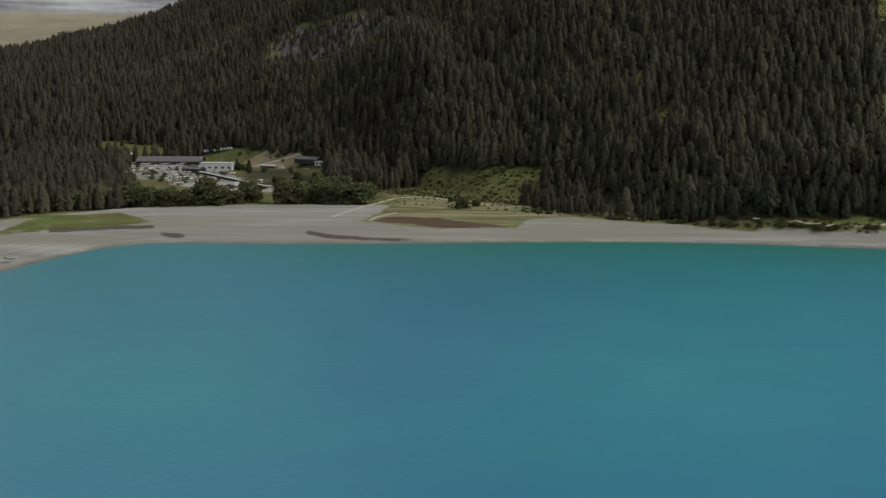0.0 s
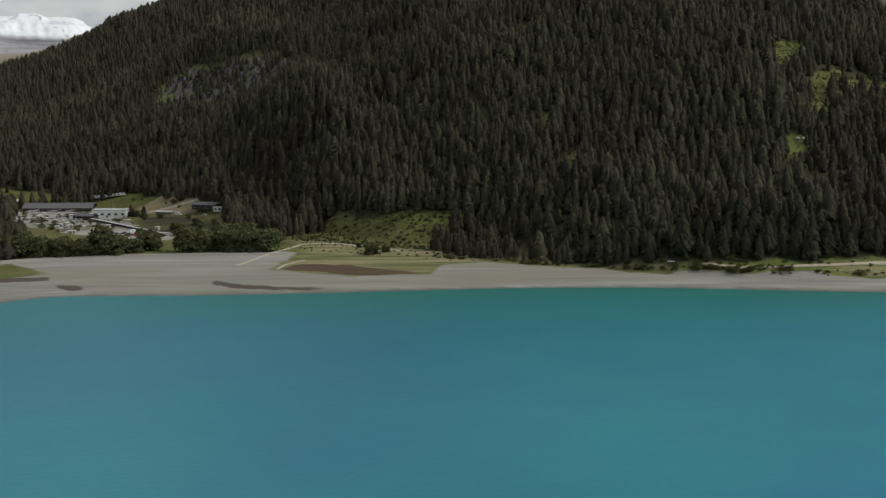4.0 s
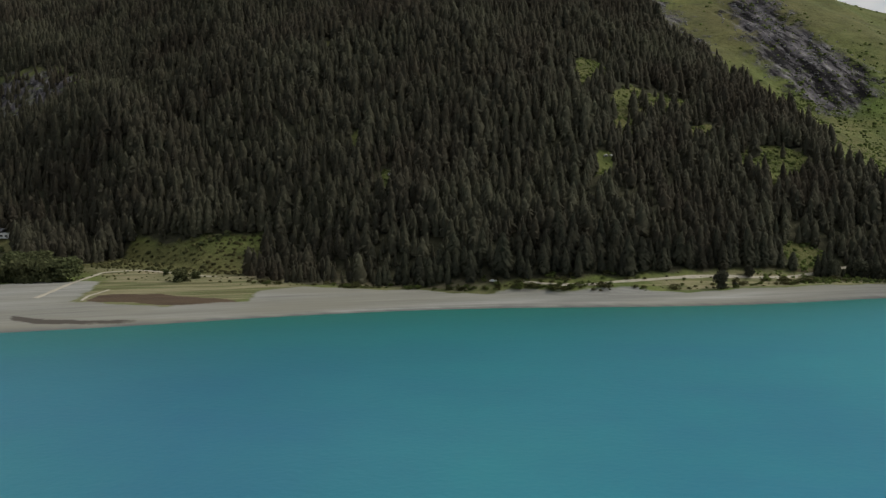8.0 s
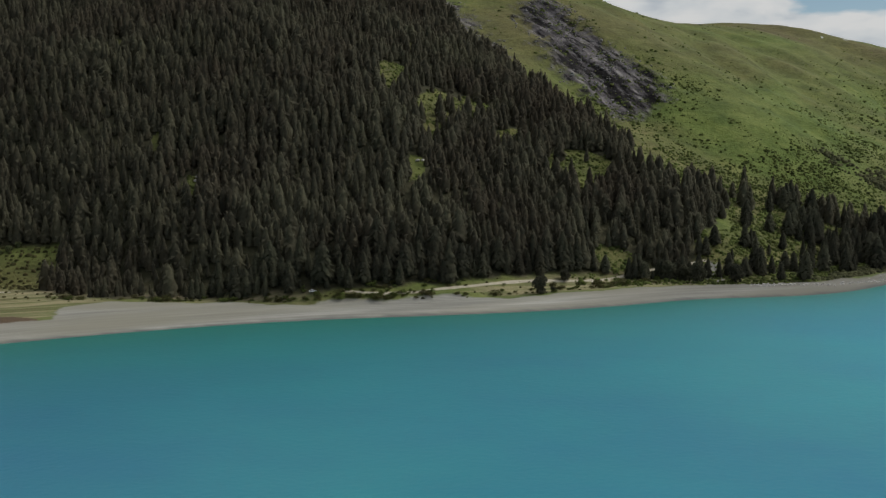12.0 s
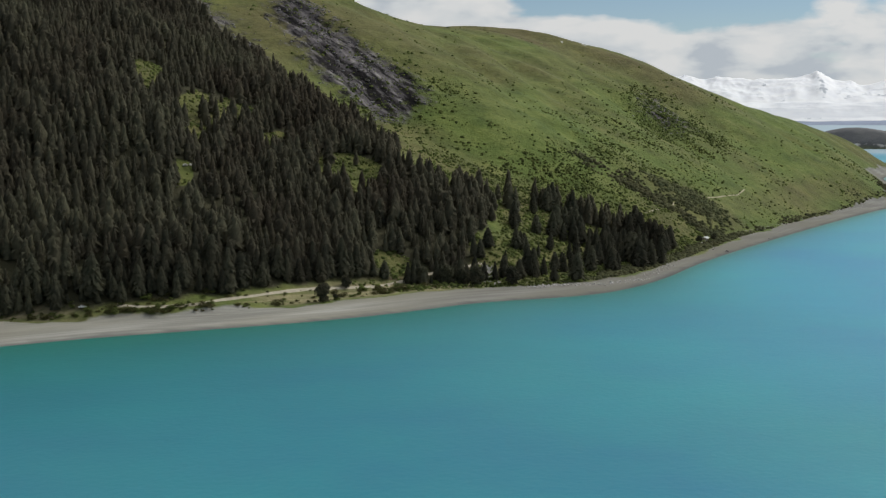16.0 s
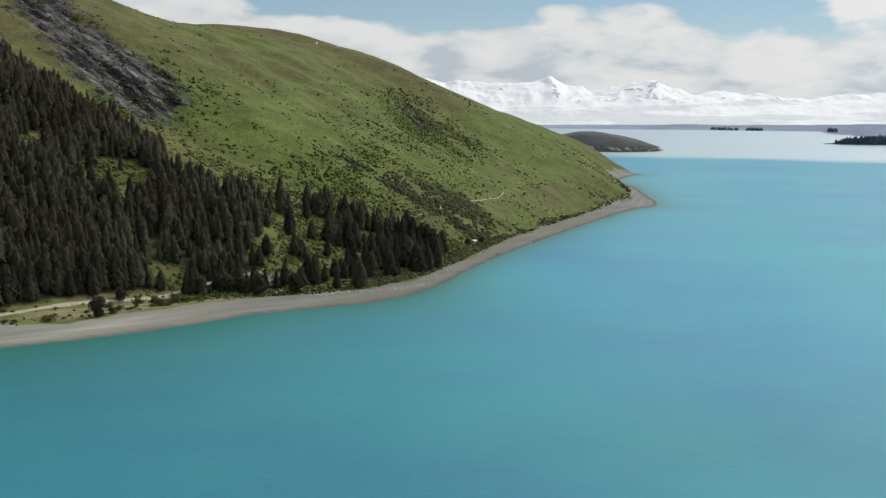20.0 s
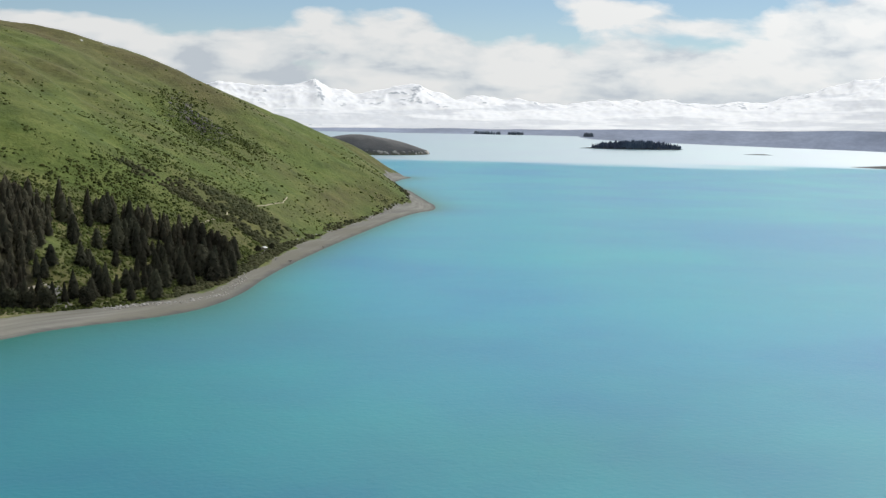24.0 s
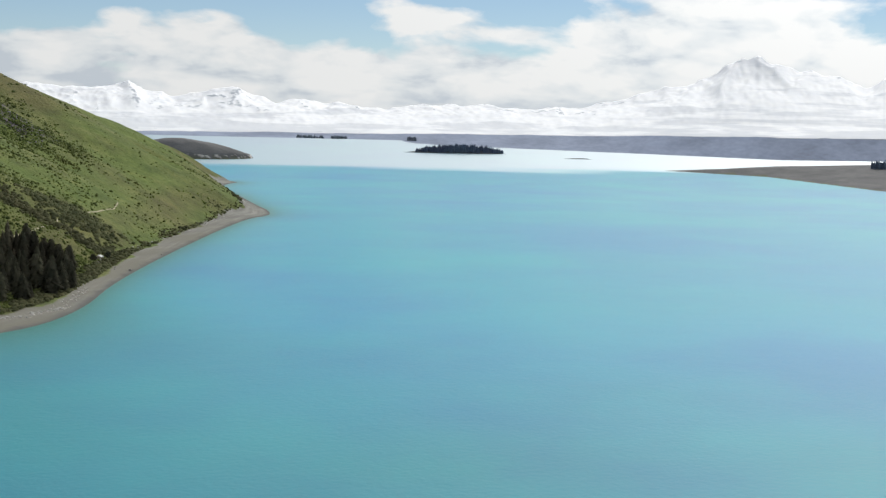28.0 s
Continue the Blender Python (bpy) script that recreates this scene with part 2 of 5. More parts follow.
    h = calc(nt, "ADD", calc(nt, "MULTIPLY", n_small, 0.4), noise_at(nt, p, 0.12, 6, 0.6))
    h = calc(nt, "MULTIPLY", h, calc(nt, "SUBTRACT", 1.0, calc(nt, "MULTIPLY", attr(nt, "sand"), 0.85)))
    bumped(nt, b, h, 1.6, 0.8)
    return m


def water_material():
    m, nt, b = material("lake water", 0.2, spec=0.36)
    b.inputs["IOR"].default_value = 1.333
    p = where(nt)
    deep = ramp_of(nt, noise_at(nt, p, 0.0032, 4, 0.5), [(0.34, (0.024, 0.194, 0.322)), (0.50, (0.026, 0.229, 0.320)), (0.66, (0.028, 0.258, 0.317))])
    # cloud reflections and wind patches, mottled into the water's base colour
    cloud_mottle = ramp_of(nt, noise_at(nt, p, 0.0075, 5, 0.55), [(0.34, (0.80, 0.80, 0.98)), (0.50, (1.0, 1.0, 1.0)), (0.66, (1.10, 1.17, 1.06))])
    deep = mixed(nt, calc(nt, "ADD", calc(nt, "MULTIPLY", attr(nt, "inner"), 0.65), 0.35), deep, cloud_mottle, "MULTIPLY")
    deep = mixed(nt, calc(nt, "MULTIPLY", attr(nt, "bay"), 0.85), deep, (0.072, 0.225, 0.375))
    deep = mixed(nt, attr(nt, "inner"), mixed(nt, 1.0, deep, (0.92, 1.19, 1.20), "MULTIPLY"), mixed(nt, 1.0, deep, (0.86, 0.84, 0.80), "MULTIPLY"))
    # teal of the shallows, darkened and widened to paint in the forest's reflection
    c = mixed(nt, calc(nt, "MULTIPLY", attr(nt, "shoal_reflection"), calc(nt, "SUBTRACT", 1.0, calc(nt, "MULTIPLY", attr(nt, "bay"), 0.75))), deep, (0.020, 0.146, 0.108))
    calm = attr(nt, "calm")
    # calm water's base colour is darkened to stand for weak scatter at grazing view
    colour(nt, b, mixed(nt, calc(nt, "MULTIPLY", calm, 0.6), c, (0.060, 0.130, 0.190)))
    nt.links.new(ramp_of(nt, calm, [(0.0, 0.40), (1.0, 0.50)]), b.inputs["Roughness"])
    # a raised index forces the pale sheen of the low sky there
    ior = calc(nt, "ADD", calc(nt, "MULTIPLY", calm, 4.3), 1.295)
    nt.links.new(ior, b.inputs["IOR"])
    h = calc(nt, "ADD", noise_at(nt, p, 0.35, 4, 0.6), calc(nt, "MULTIPLY", noise_at(nt, p, 0.05, 3), 1.2))
    h = calc(nt, "MULTIPLY", h, calc(nt, "SUBTRACT", 1.0, calm))
    bumped(nt, b, h, 0.30, 0.5)
    return m


def foliage(name, dark, light, scale=0.5, by="piece"):
    m, nt, b = material(name, 0.9, spec=0.06)
    g = nt.nodes.new("ShaderNodeNewGeometry")
    p = g.outputs["Position"]
    # one shade for each leaf clump, each tree of a joined wood, or each tree that is a thing of its own
    if by == "piece":
        chance = g.outputs["Random Per Island"]
    elif by == "tree":
        chance = attr(nt, "tint")
    else:
        chance = nt.nodes.new("ShaderNodeObjectInfo").outputs["Random"]
    tint = ramp_of(nt, chance, [(0.0, dark), (1.0, light)])
    grain = ramp_of(nt, noise_at(nt, p, scale, 4), [(0.3, (0.78, 0.77, 0.76)), (0.7, (1.20, 1.16, 1.08))])
    stand = ramp_of(nt, noise_at(nt, p, 0.012, 4), [(0.35, (0.88, 0.81, 0.81)), (0.50, (1.0, 1.0, 0.97)), (0.65, (1.14, 1.18, 1.10))])
    leaf = mixed(nt, 1.0, mixed(nt, 1.0, tint, grain, "MULTIPLY"), stand, "MULTIPLY")
    colour(nt, b, leaf)
    # some light comes through the leaves
    thin = nt.nodes.new("ShaderNodeBsdfTranslucent")
    nt.links.new(leaf, thin.inputs[0])
    both = nt.nodes.new("ShaderNodeMixShader")
    both.inputs[0].default_value = 0.45
    nt.links.new(b.outputs[0], both.inputs[1])
    nt.links.new(thin.outputs[0], both.inputs[2])
    nt.links.new(both.outputs[0], nt.nodes["Material Output"].inputs[0])
    return m


def snow_material():
    m, nt, b = material("snow and rock", 0.8, spec=0.2)
    p = where(nt)
    n = nt.nodes.new("ShaderNodeNewGeometry")
    snow = ramp_of(nt, noise_at(nt, p, 0.02, 6), [(0.3, (0.78, 0.79, 0.82)), (0.7, (0.88, 0.88, 0.88))])
    rock = ramp_of(nt, noise_at(nt, p, 0.03, 6), [(0.3, (0.28, 0.31, 0.36)), (0.7, (0.46, 0.49, 0.53))])
    s = calc(nt, "ADD", attr(nt, "bare"), calc(nt, "MULTIPLY", calc(nt, "SUBTRACT", noise_at(nt, p, 0.03, 8, 0.68), 0.5), 1.6))
    # long level grey bands on the lower slopes, painted as shading of foothill relief
    band = calc(nt, "ADD", noise_at(nt, p, 0.016, 6, 0.6, ((7, 7, 0.55), 0)), calc(nt, "MULTIPLY", attr(nt, "low"), 0.13))
    snow = mixed(nt, ramp_of(nt, band, [(0.56, 0.0), (0.64, 0.42)]), snow, (0.44, 0.47, 0.52))
    cover = mixed(nt, ramp_of(nt, s, [(0.44, 0.0), (0.58, 1.0)]), snow, rock)
    # the half-bare moor behind the hill, straw below and streaked with old snow above
    moor = ramp_of(nt, noise_at(nt, p, 0.016, 6, 0.6, ((7, 7, 0.4), 0)), [(0.36, (0.150, 0.145, 0.155)), (0.50, (0.270, 0.265, 0.275)), (0.64, (0.420, 0.415, 0.425))])
    moor = mixed(nt, attr(nt, "straw"), moor, (0.270, 0.230, 0.145))
    colour(nt, b, mixed(nt, attr(nt, "moor"), cover, moor))
    bumped(nt, b, noise_at(nt, p, 0.010, 6, 0.5), 7.0, 0.3)
    return m


MAT_GROUND = ground_material()
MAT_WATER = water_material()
MAT_PINE = foliage("pine needles", (0.078, 0.074, 0.056), (0.122, 0.116, 0.084), by="tree")
MAT_PINE_NEAR = foliage("near pine needles", (0.058, 0.059, 0.045), (0.096, 0.097, 0.070), by="thing")
MAT_BARK = plain("bark", (0.085, 0.065, 0.050), 0.9)
MAT_SNOW = snow_material()
# distance haze is mixed into this blue-grey base colour
MAT_HAZED_SHORE = plain("hazed far scrub terraces", (0.225, 0.262, 0.350), 0.95, 0.30, 0.006)
MAT_WILLOW = foliage("willow leaves", (0.084, 0.096, 0.050), (0.178, 0.194, 0.098), 0.8)
MAT_SCRUB = foliage("thorny scrub", (0.052, 0.070, 0.024), (0.180, 0.218, 0.072), 0.9)
MAT_THORN = foliage("grey thorn scrub", (0.058, 0.066, 0.035), (0.165, 0.170, 0.092), 0.9)
MAT_BRUSH = foliage("brown shore scrub", (0.056, 0.060, 0.027), (0.140, 0.134, 0.062), 0.9)
# both distant woods carry the blue of aerial haze in their leaf colour
MAT_HAZED_BELTS = foliage("hazed far pines", (0.200, 0.250, 0.330), (0.260, 0.310, 0.390), 0.1)
MAT_HAZED_ISLEWOOD = foliage("hazed island pines", (0.130, 0.175, 0.280), (0.180, 0.230, 0.340), 0.1)
MAT_STONE = plain("greywacke boulder", (0.20, 0.19, 0.18), 0.9, 0.35, 0.7, bump=0.2)
MAT_PALE = plain("pale boulder", (0.42, 0.40, 0.37), 0.9, 0.25, 0.7, bump=0.2)
MAT_GRAVEL = plain("gravel track", (0.400, 0.355, 0.275), 0.95, 0.22, 0.35, bump=0.05)
MAT_FOOTPATH = plain("trodden earth", (0.36, 0.32, 0.22), 0.95, 0.2, 0.4)
MAT_HUT = plain("faded cream boards", (0.40, 0.35, 0.27), 0.8, 0.12, 0.8)
MAT_PAVING = plain("pale paving", (0.30, 0.285, 0.26), 0.9, 0.25, 0.15)
MAT_POOL = plain("pool water", (0.10, 0.34, 0.40), 0.1, 0.1, 0.2)
MAT_WHITE = plain("white weatherboard", (0.72, 0.71, 0.68), 0.7, 0.08, 0.8)
MAT_DARKWALL = plain("dark stained cladding", (0.050, 0.044, 0.040), 0.8, 0.25, 0.8)
MAT_ROOF = plain("grey iron roof", (0.125, 0.120, 0.118), 0.55, 0.15, 0.5)
MAT_PALEROOF = plain("pale iron roof", (0.52, 0.52, 0.50), 0.5, 0.1, 0.5)
MAT_TIMBER = plain("weathered timber", (0.17, 0.13, 0.095), 0.9, 0.25, 1.2)
MAT_CANVAS = plain("white canvas", (0.78, 0.77, 0.74), 0.8, 0.05, 0.8)
MAT_GLASS = plain("dark window glass", (0.022, 0.025, 0.030), 0.08, 0.1, 0.5, spec=0.6)
MAT_TYRE = plain("tyre rubber", (0.020, 0.020, 0.021), 0.9, 0.1, 3.0)
MAT_STEEL = plain("galvanised steel", (0.40, 0.41, 0.42), 0.4, 0.1, 1.0, metal=0.8)
CAR_PAINT = [plain(n, c, 0.3, 0.04, 1.0, spec=0.6) for n, c in (
    ("white car paint", (0.75, 0.75, 0.74)), ("silver car paint", (0.42, 0.43, 0.44)), ("black car paint", (0.02, 0.02, 0.022)),
    ("red car paint", (0.28, 0.03, 0.025)), ("blue car paint", (0.04, 0.08, 0.20)))]

# ---------------------------------------------------------------- shape of the land
def arr(*p):
    return np.array(p, float)


COAST = arr((-1500, -2600), (-900, -1500), (-520, -600), (-440, -150), (-480, 120), (-515, 290), (-538, 350), (-556, 400),
            (-554, 442), (-506, 470), (-435, 524), (-362, 590), (-287, 640), (-205, 672), (-146, 699), (-105, 727), (-66, 758),
            (-15, 774), (25, 798), (69, 858), (109, 936), (167, 1031), (269, 1187), (403, 1384), (501, 1519), (547, 1553),
            (590, 1640), (624, 1745), (690, 1930), (726, 2034), (774, 2224), (870, 2400), (967, 2517), (930, 2640),
            (700, 2900), (100, 3300), (-900, 3900), (-2600, 4600))
# the far side: a low peninsula, then the head of the lake
FARCOAST = arr((2500, -3000), (1900, -200), (2100, 1100), (2345, 1862), (2925, 2724), (2996, 3271), (3200, 3290), (4200, 3850), (5550, 4935),
               (5480, 5350), (5398, 5738), (5682, 7376), (5600, 8800), (6594, 12363), (7568, 15981), (7600, 20500), (-6000, 21500))
ALONG = np.array([0.65, 0.76])
KNOT = np.array([-700, -300, 0, 100, 150, 190, 215, 260, 300, 330, 370, 430, 500, 620, 750, 1000, 1300, 1600, 2000, 2400, 2750], float)
RIDGE = np.array([80, 116, 192, 245, 266, 272, 273, 271, 272, 275, 280, 288, 296, 302, 306, 312, 274, 231, 158, 112, 34], float)
WIDTH = np.array([898, 965, 1000, 1151, 1200, 1198, 1183, 1142, 1100, 1062, 993, 883, 800, 867, 980, 816, 722, 530, 390, 210, 240], float)
FLAT = np.array([397, 420, 520, 413, 340, 240, 186, 152, 72, 37, 29, 44, 63, 71, 75, 41, 43, 18, 15, 15, 15], float)
BEACH = np.array([70, 90, 150, 158, 150, 128, 108, 71, 47, 39, 36, 42, 46, 32, 18, 26, 28, 36, 38, 30, 20], float)
HUB = np.array([-150.0, 75.0, 112.0])     # the distance is drawn in towards this place


def rounded(line):
    """Cuts the corners of a line twice."""
    for _ in range(2):
        a, b = line[:-1] * 0.75 + line[1:] * 0.25, line[:-1] * 0.25 + line[1:] * 0.75
        line = np.concatenate([line[:1], np.stack([a, b], 1).reshape(-1, 2), line[-1:]])
    return line


COAST = rounded(COAST)


def off_coast(P, line):
    best, side = np.full(len(P), 1e18), np.ones(len(P))
    for a, b in zip(line[:-1], line[1:]):
        ab = b - a
        t = np.clip(((P - a) @ ab) / (ab @ ab), 0, 1)
        gap = ((P - a - t[:, None] * ab) ** 2).sum(1)
        turn = ab[0] * (P[:, 1] - a[1]) - ab[1] * (P[:, 0] - a[0])
        near = gap < best - 1e-6
        best, side = np.where(near, gap, best), np.where(near, np.where(turn >= 0, 1.0, -1.0), side)
    return np.sqrt(best) * side


def spline(x, ys):
    xs = KNOT
    i = np.clip(np.searchsorted(xs, x) - 1, 0, len(xs) - 2)
    h = xs[i + 1] - xs[i]
    t, m = np.clip((x - xs[i]) / h, 0, 1), np.gradient(ys, xs)
    return (2 * t**3 - 3 * t**2 + 1) * ys[i] + (t**3 - 2 * t * t + t) * h * m[i] + (3 * t * t - 2 * t**3) * ys[i + 1] + (t**3 - t * t) * h * m[i + 1]


def ease(a, b, x):
    t = np.clip((x - a) / (b - a), 0, 1)
    return t * t * (3 - 2 * t)


def wobble(P, size, seed=0):
    """Smooth value noise in -1 to 1, on a lattice of that size in metres."""
    q = P / size + seed * 17.3
    i = np.floor(q).astype(np.int64)
    f = q - i
    f = f * f * (3 - 2 * f)

    def lattice(ix, iy):
        h = (ix * 374761393 + iy * 668265263 + seed * 974634777) & 0x7FFFFFFF
        h = ((h ^ (h >> 13)) * 1274126177) & 0x7FFFFFFF
        return ((h ^ (h >> 16)) & 0xFFFF) / 32767.5 - 1
    a, b = lattice(i[:, 0], i[:, 1]), lattice(i[:, 0] + 1, i[:, 1])
    c, d = lattice(i[:, 0], i[:, 1] + 1), lattice(i[:, 0] + 1, i[:, 1] + 1)
    return (a * (1 - f[:, 0]) + b * f[:, 0]) * (1 - f[:, 1]) + (c * (1 - f[:, 0]) + d * f[:, 0]) * f[:, 1]


def fractal(P, size, n=4, seed=0):
    return sum(wobble(P, size / 2**k, seed + k) * 0.5**k for k in range(n))


def inside(P, poly):
    x, y = P[:, 0], P[:, 1]
    hit = np.zeros(len(P), bool)
    for (ax, ay), (bx, by) in zip(poly, np.roll(poly, -1, 0)):
        cross = (ay > y) != (by > y)
        with np.errstate(divide="ignore", invalid="ignore"):
            hit ^= cross & (x < (bx - ax) * (y - ay) / (by - ay) + ax)
    return hit


def patch(P, poly, soft):
    """1 inside a polygon, 0 outside, soft metres of change round its edge."""
    gap = np.full(len(P), 1e18)
    for a, b in zip(poly, np.roll(poly, -1, 0)):
        ab = b - a
        t = np.clip(((P - a) @ ab) / (ab @ ab), 0, 1)
        gap = np.minimum(gap, ((P - a - t[:, None] * ab) ** 2).sum(1))
    g = np.sqrt(gap) * np.where(inside(P, poly), 1, -1)
    return ease(-soft, soft, g)


FOREST = arr((-360, 1440), (-290, 1270), (-228, 1185), (-172, 1118), (-140, 1082), (-118, 1040), (-122, 975), (-80, 972), (-12, 1040),
             (60, 1062), (104, 1040), (112, 1000), (84, 933), (50, 868), (10, 822), (-46, 815), (-126, 806), (-172, 764), (-219, 723), (-250, 706),
             (-298, 683), (-351, 681), (-404, 671), (-440, 680), (-463, 692), (-476, 744), (-484, 757), (-515, 753), (-540, 743), (-557, 745), (-594, 758), (-600, 712), (-640, 690), (-715, 765), (-748, 800),
             (-905, 835), (-985, 765), (-840, 640), (-716, 560), (-664, 517), (-694, 480), (-690, 400), (-760, 250), (-1500, 100), (-3000, 1500),
             (-1400, 2600))
SLIDE = arr((-261, 1454), (-221, 1482), (-178, 1386), (-134, 1315), (-86, 1259), (-87, 1221), (-128, 1159), (-171, 1208), (-219, 1279), (-265, 1396))
STREAK = arr((-380, 1460), (-338, 1450), (-262, 1290), (-236, 1222), (-262, 1240), (-320, 1350))
CRAGS = arr((168, 1549), (228, 1692), (250, 1618), (275, 1545), (215, 1470))
SCREE = arr((-1100, 1065), (-1095, 1125), (-992, 1090), (-910, 1072), (-850, 1030), (-780, 1005), (-800, 975), (-908, 985), (-1031, 1010))
TILLED = arr((-492, 570), (-500, 592), (-470, 606), (-420, 606), (-405, 598), (-440, 578))
MEADOW = arr((-600, 700), (-566, 676), (-542, 655), (-500, 566), (-442, 574), (-408, 606), (-420, 640), (-404, 660), (-430, 695))
LAWN = arr((-628, 386), (-684, 456), (-655, 500), (-600, 486), (-612, 446))
MUD = [arr((-502, 520), (-480, 519), (-454, 529), (-437, 539), (-434, 534), (-455, 520), (-479, 509), (-497, 511)),
       arr((-572, 463), (-554, 468), (-547, 461), (-551, 456), (-564, 459)),
       arr((-632, 429), (-612, 457), (-592, 476), (-583, 468), (-600, 449), (-614, 416))]
CAMP = arr((-990, 745), (-945, 690), (-760, 640), (-668, 648), (-684, 684), (-780, 722), (-850, 766), (-905, 792))
GARDEN = arr((-830, 772), (-750, 786), (-672, 712), (-716, 674), (-770, 712))
CAMP_LAWN = arr((-1050, 768), (-1050, 792), (-1005, 815), (-950, 814), (-985, 775), (-1010, 758))
STRAW = arr((-868, 806), (-850, 832), (-777, 822), (-758, 806), (-786, 792), (-826, 790))
CUTTING = arr((-60, 806), (-60, 850), (-50, 850), (-46, 812))
CLEARING = arr((-58, 838), (-66, 850), (-60, 885), (-50, 915), (-46, 985), (-16, 988), (-2, 955), (-16, 910), (-30, 868), (-24, 848), (-44, 800), (-60, 806))
OPEN_WOOD = arr((-66, 815), (-66, 880), (-40, 915), (-45, 1040), (10, 1040), (60, 1034), (98, 1010), (92, 960), (56, 885), (10, 835))


# clearings: place, half the width across the line of sight, half the length along it
GLADES = [(-318, 1030, 15, 40), (-268, 978, 19, 56), (-246, 1010, 19, 42), (-262, 925, 10, 26), (-207, 974, 16, 32), (-152, 950, 30, 38),
          (-261, 850, 7, 17), (-402, 790, 7, 17), (-120, 826, 14, 14), (-452, 850, 7, 16), (-560, 1000, 9, 18), (-430, 1330, 40, 34),
          (-700, 1150, 20, 22), (-330, 1150, 9, 18)]


def glade_gap(P, x, y, a, b):
    c, s = np.array([x, y]) - HUB[:2]
    c, s = c / math.hypot(c, s), s / math.hypot(c, s)
    q = P - np.array([x, y])
    return np.hypot((q[:, 0] * s - q[:, 1] * c) / a, (q[:, 0] * c + q[:, 1] * s) / b)


# broad swells (+) and hollows (-) of the hill: place, reach, height
SWELLS = [(-135, 1805, 72, -22), (372, 1945, 52, -17), (-1400, 1480, 190, 14), (-700, 905, 90, 12), (-330, 905, 60, 5), (-560, 930, 70, 8)]
# gullies that run down the open face: their line, half width, depth
GULLIES = [(arr((8, 1610), (11, 1554), (38, 1476), (61, 1441), (92, 1415), (128, 1372)), 30, 15),
           (arr((-66, 1570), (-62, 1507), (-45, 1445), (-27, 1405), (0, 1345), (18, 1310)), 24, 10),
           (arr((-113, 1560), (-100, 1480), (-80, 1390), (-66, 1335)), 18, 6),
           (arr((405, 1720), (425, 1687), (443, 1655), (462, 1610)), 14, 6),
           (arr((120, 1660), (150, 1590), (172, 1530), (176, 1450)), 26, 8)]


def furrow(P, line, wide, deep):
    best, pos = np.full(len(P), 1e18), np.zeros(len(P))
    n = len(line) - 1
    for k, (a, b) in enumerate(zip(line[:-1], line[1:])):
        ab = b - a
        t = np.clip(((P - a) @ ab) / (ab @ ab), 0, 1)
        gap = ((P - a - t[:, None] * ab) ** 2).sum(1)
        near = gap < best
        best, pos = np.where(near, gap, best), np.where(near, (k + t) / n, pos)
    return -deep * np.exp(-best / wide**2) * (0.25 + 0.75 * np.sin(np.pi * pos))


def hill_height(P, rough=True):
    d, u = off_coast(P, COAST), P @ ALONG
    h, w = spline(u, RIDGE), np.maximum(spline(u, WIDTH), 150)
    d0 = np.maximum(spline(u, FLAT), 15)
    beach = np.where(d > 0, 5 * (1 - np.exp(-np.maximum(d, 0) / 45)), np.maximum(0.12 * d, -12))
    q = np.clip((d - d0) / w, 0, None)
    rise = np.where(q < 1, 1 - (1 - np.minimum(q, 1)) ** 1.5, np.maximum(1 - 0.05 * (q - 1), 0.3))
    z = beach + h * rise
    if rough:
        inland = ease(0.0, 0.25, q)
        # gullies run straight down the slope
        gully = wobble(np.column_stack([u / 1.0, d / 6.0]), 85, 5) * 8 + wobble(np.column_stack([u, d / 5.0]), 30, 9) * 2.6
        z = z + inland * (gully + fractal(P, 160, 4, 2) * 4) + ease(2, 60, d) * fractal(P, 30, 3, 4) * 0.35
        for x, y, reach, high in SWELLS:
            z = z + high * np.exp(-((P[:, 0] - x) ** 2 + (P[:, 1] - y) ** 2) / (2 * reach**2))
        for line, wide, deep in GULLIES:
            z = z + furrow(P, line, wide, deep)
        stones = patch(P, SLIDE, 30)
        if stones.max() > 0:
            z = z + stones * (np.abs(wobble(np.column_stack([u - d * 0.25, d / 9.0]), 15, 13)) * 7.0 - 3.5 + fractal(P, 14, 3, 17) * 1.0)
        z = z + patch(P, CRAGS, 30) * fractal(P, 22, 3, 19) * 3.0
    return z, d, u


def far_height(P):
    """The land across the lake and the headland up the shore, before it is drawn in."""
    d = -off_coast(P, FARCOAST)
    z = np.where(d > 0, 36 * (1 - np.exp(-np.maximum(d, 0) / 480)) + 0.004 * np.maximum(d, 0) + ease(0, 400, d) * fractal(P, 700, 3, 3) * 5, np.maximum(0.05 * d, -10))
    # the brown headland with its pale bluffs
    c, s = math.cos(radians(-22)), math.sin(radians(-22))
    q = (P - np.array([1775.0, 4770.0])) @ np.array([[c, -s], [s, c]])
    k = 1 - (q[:, 0] / 262) ** 2 - (q[:, 1] / 420) ** 2
    head = 62 * np.clip(k, 0, 1) ** 0.95 * (1 - 0.45 * np.clip(q[:, 0] / 262, -1, 1)) + 11 * ease(0, 0.06, k) + fractal(P, 120, 3, 7) * 3 * ease(0, 0.2, k) - 10 * (k < 0)
    return np.maximum(z, head), d, k


def drawn_in(X):
    """Moves places that lie more than 2.5 km from the hub in along their line of sight."""
    v = X - HUB
    D = np.hypot(v[:, 0], v[:, 1])
    e = np.maximum(D - 2500, 0)
    r = np.minimum(D, 2500) + e / (1 + e / 1600)
    return HUB + v * (r / np.maximum(D, 1e-6))[:, None]


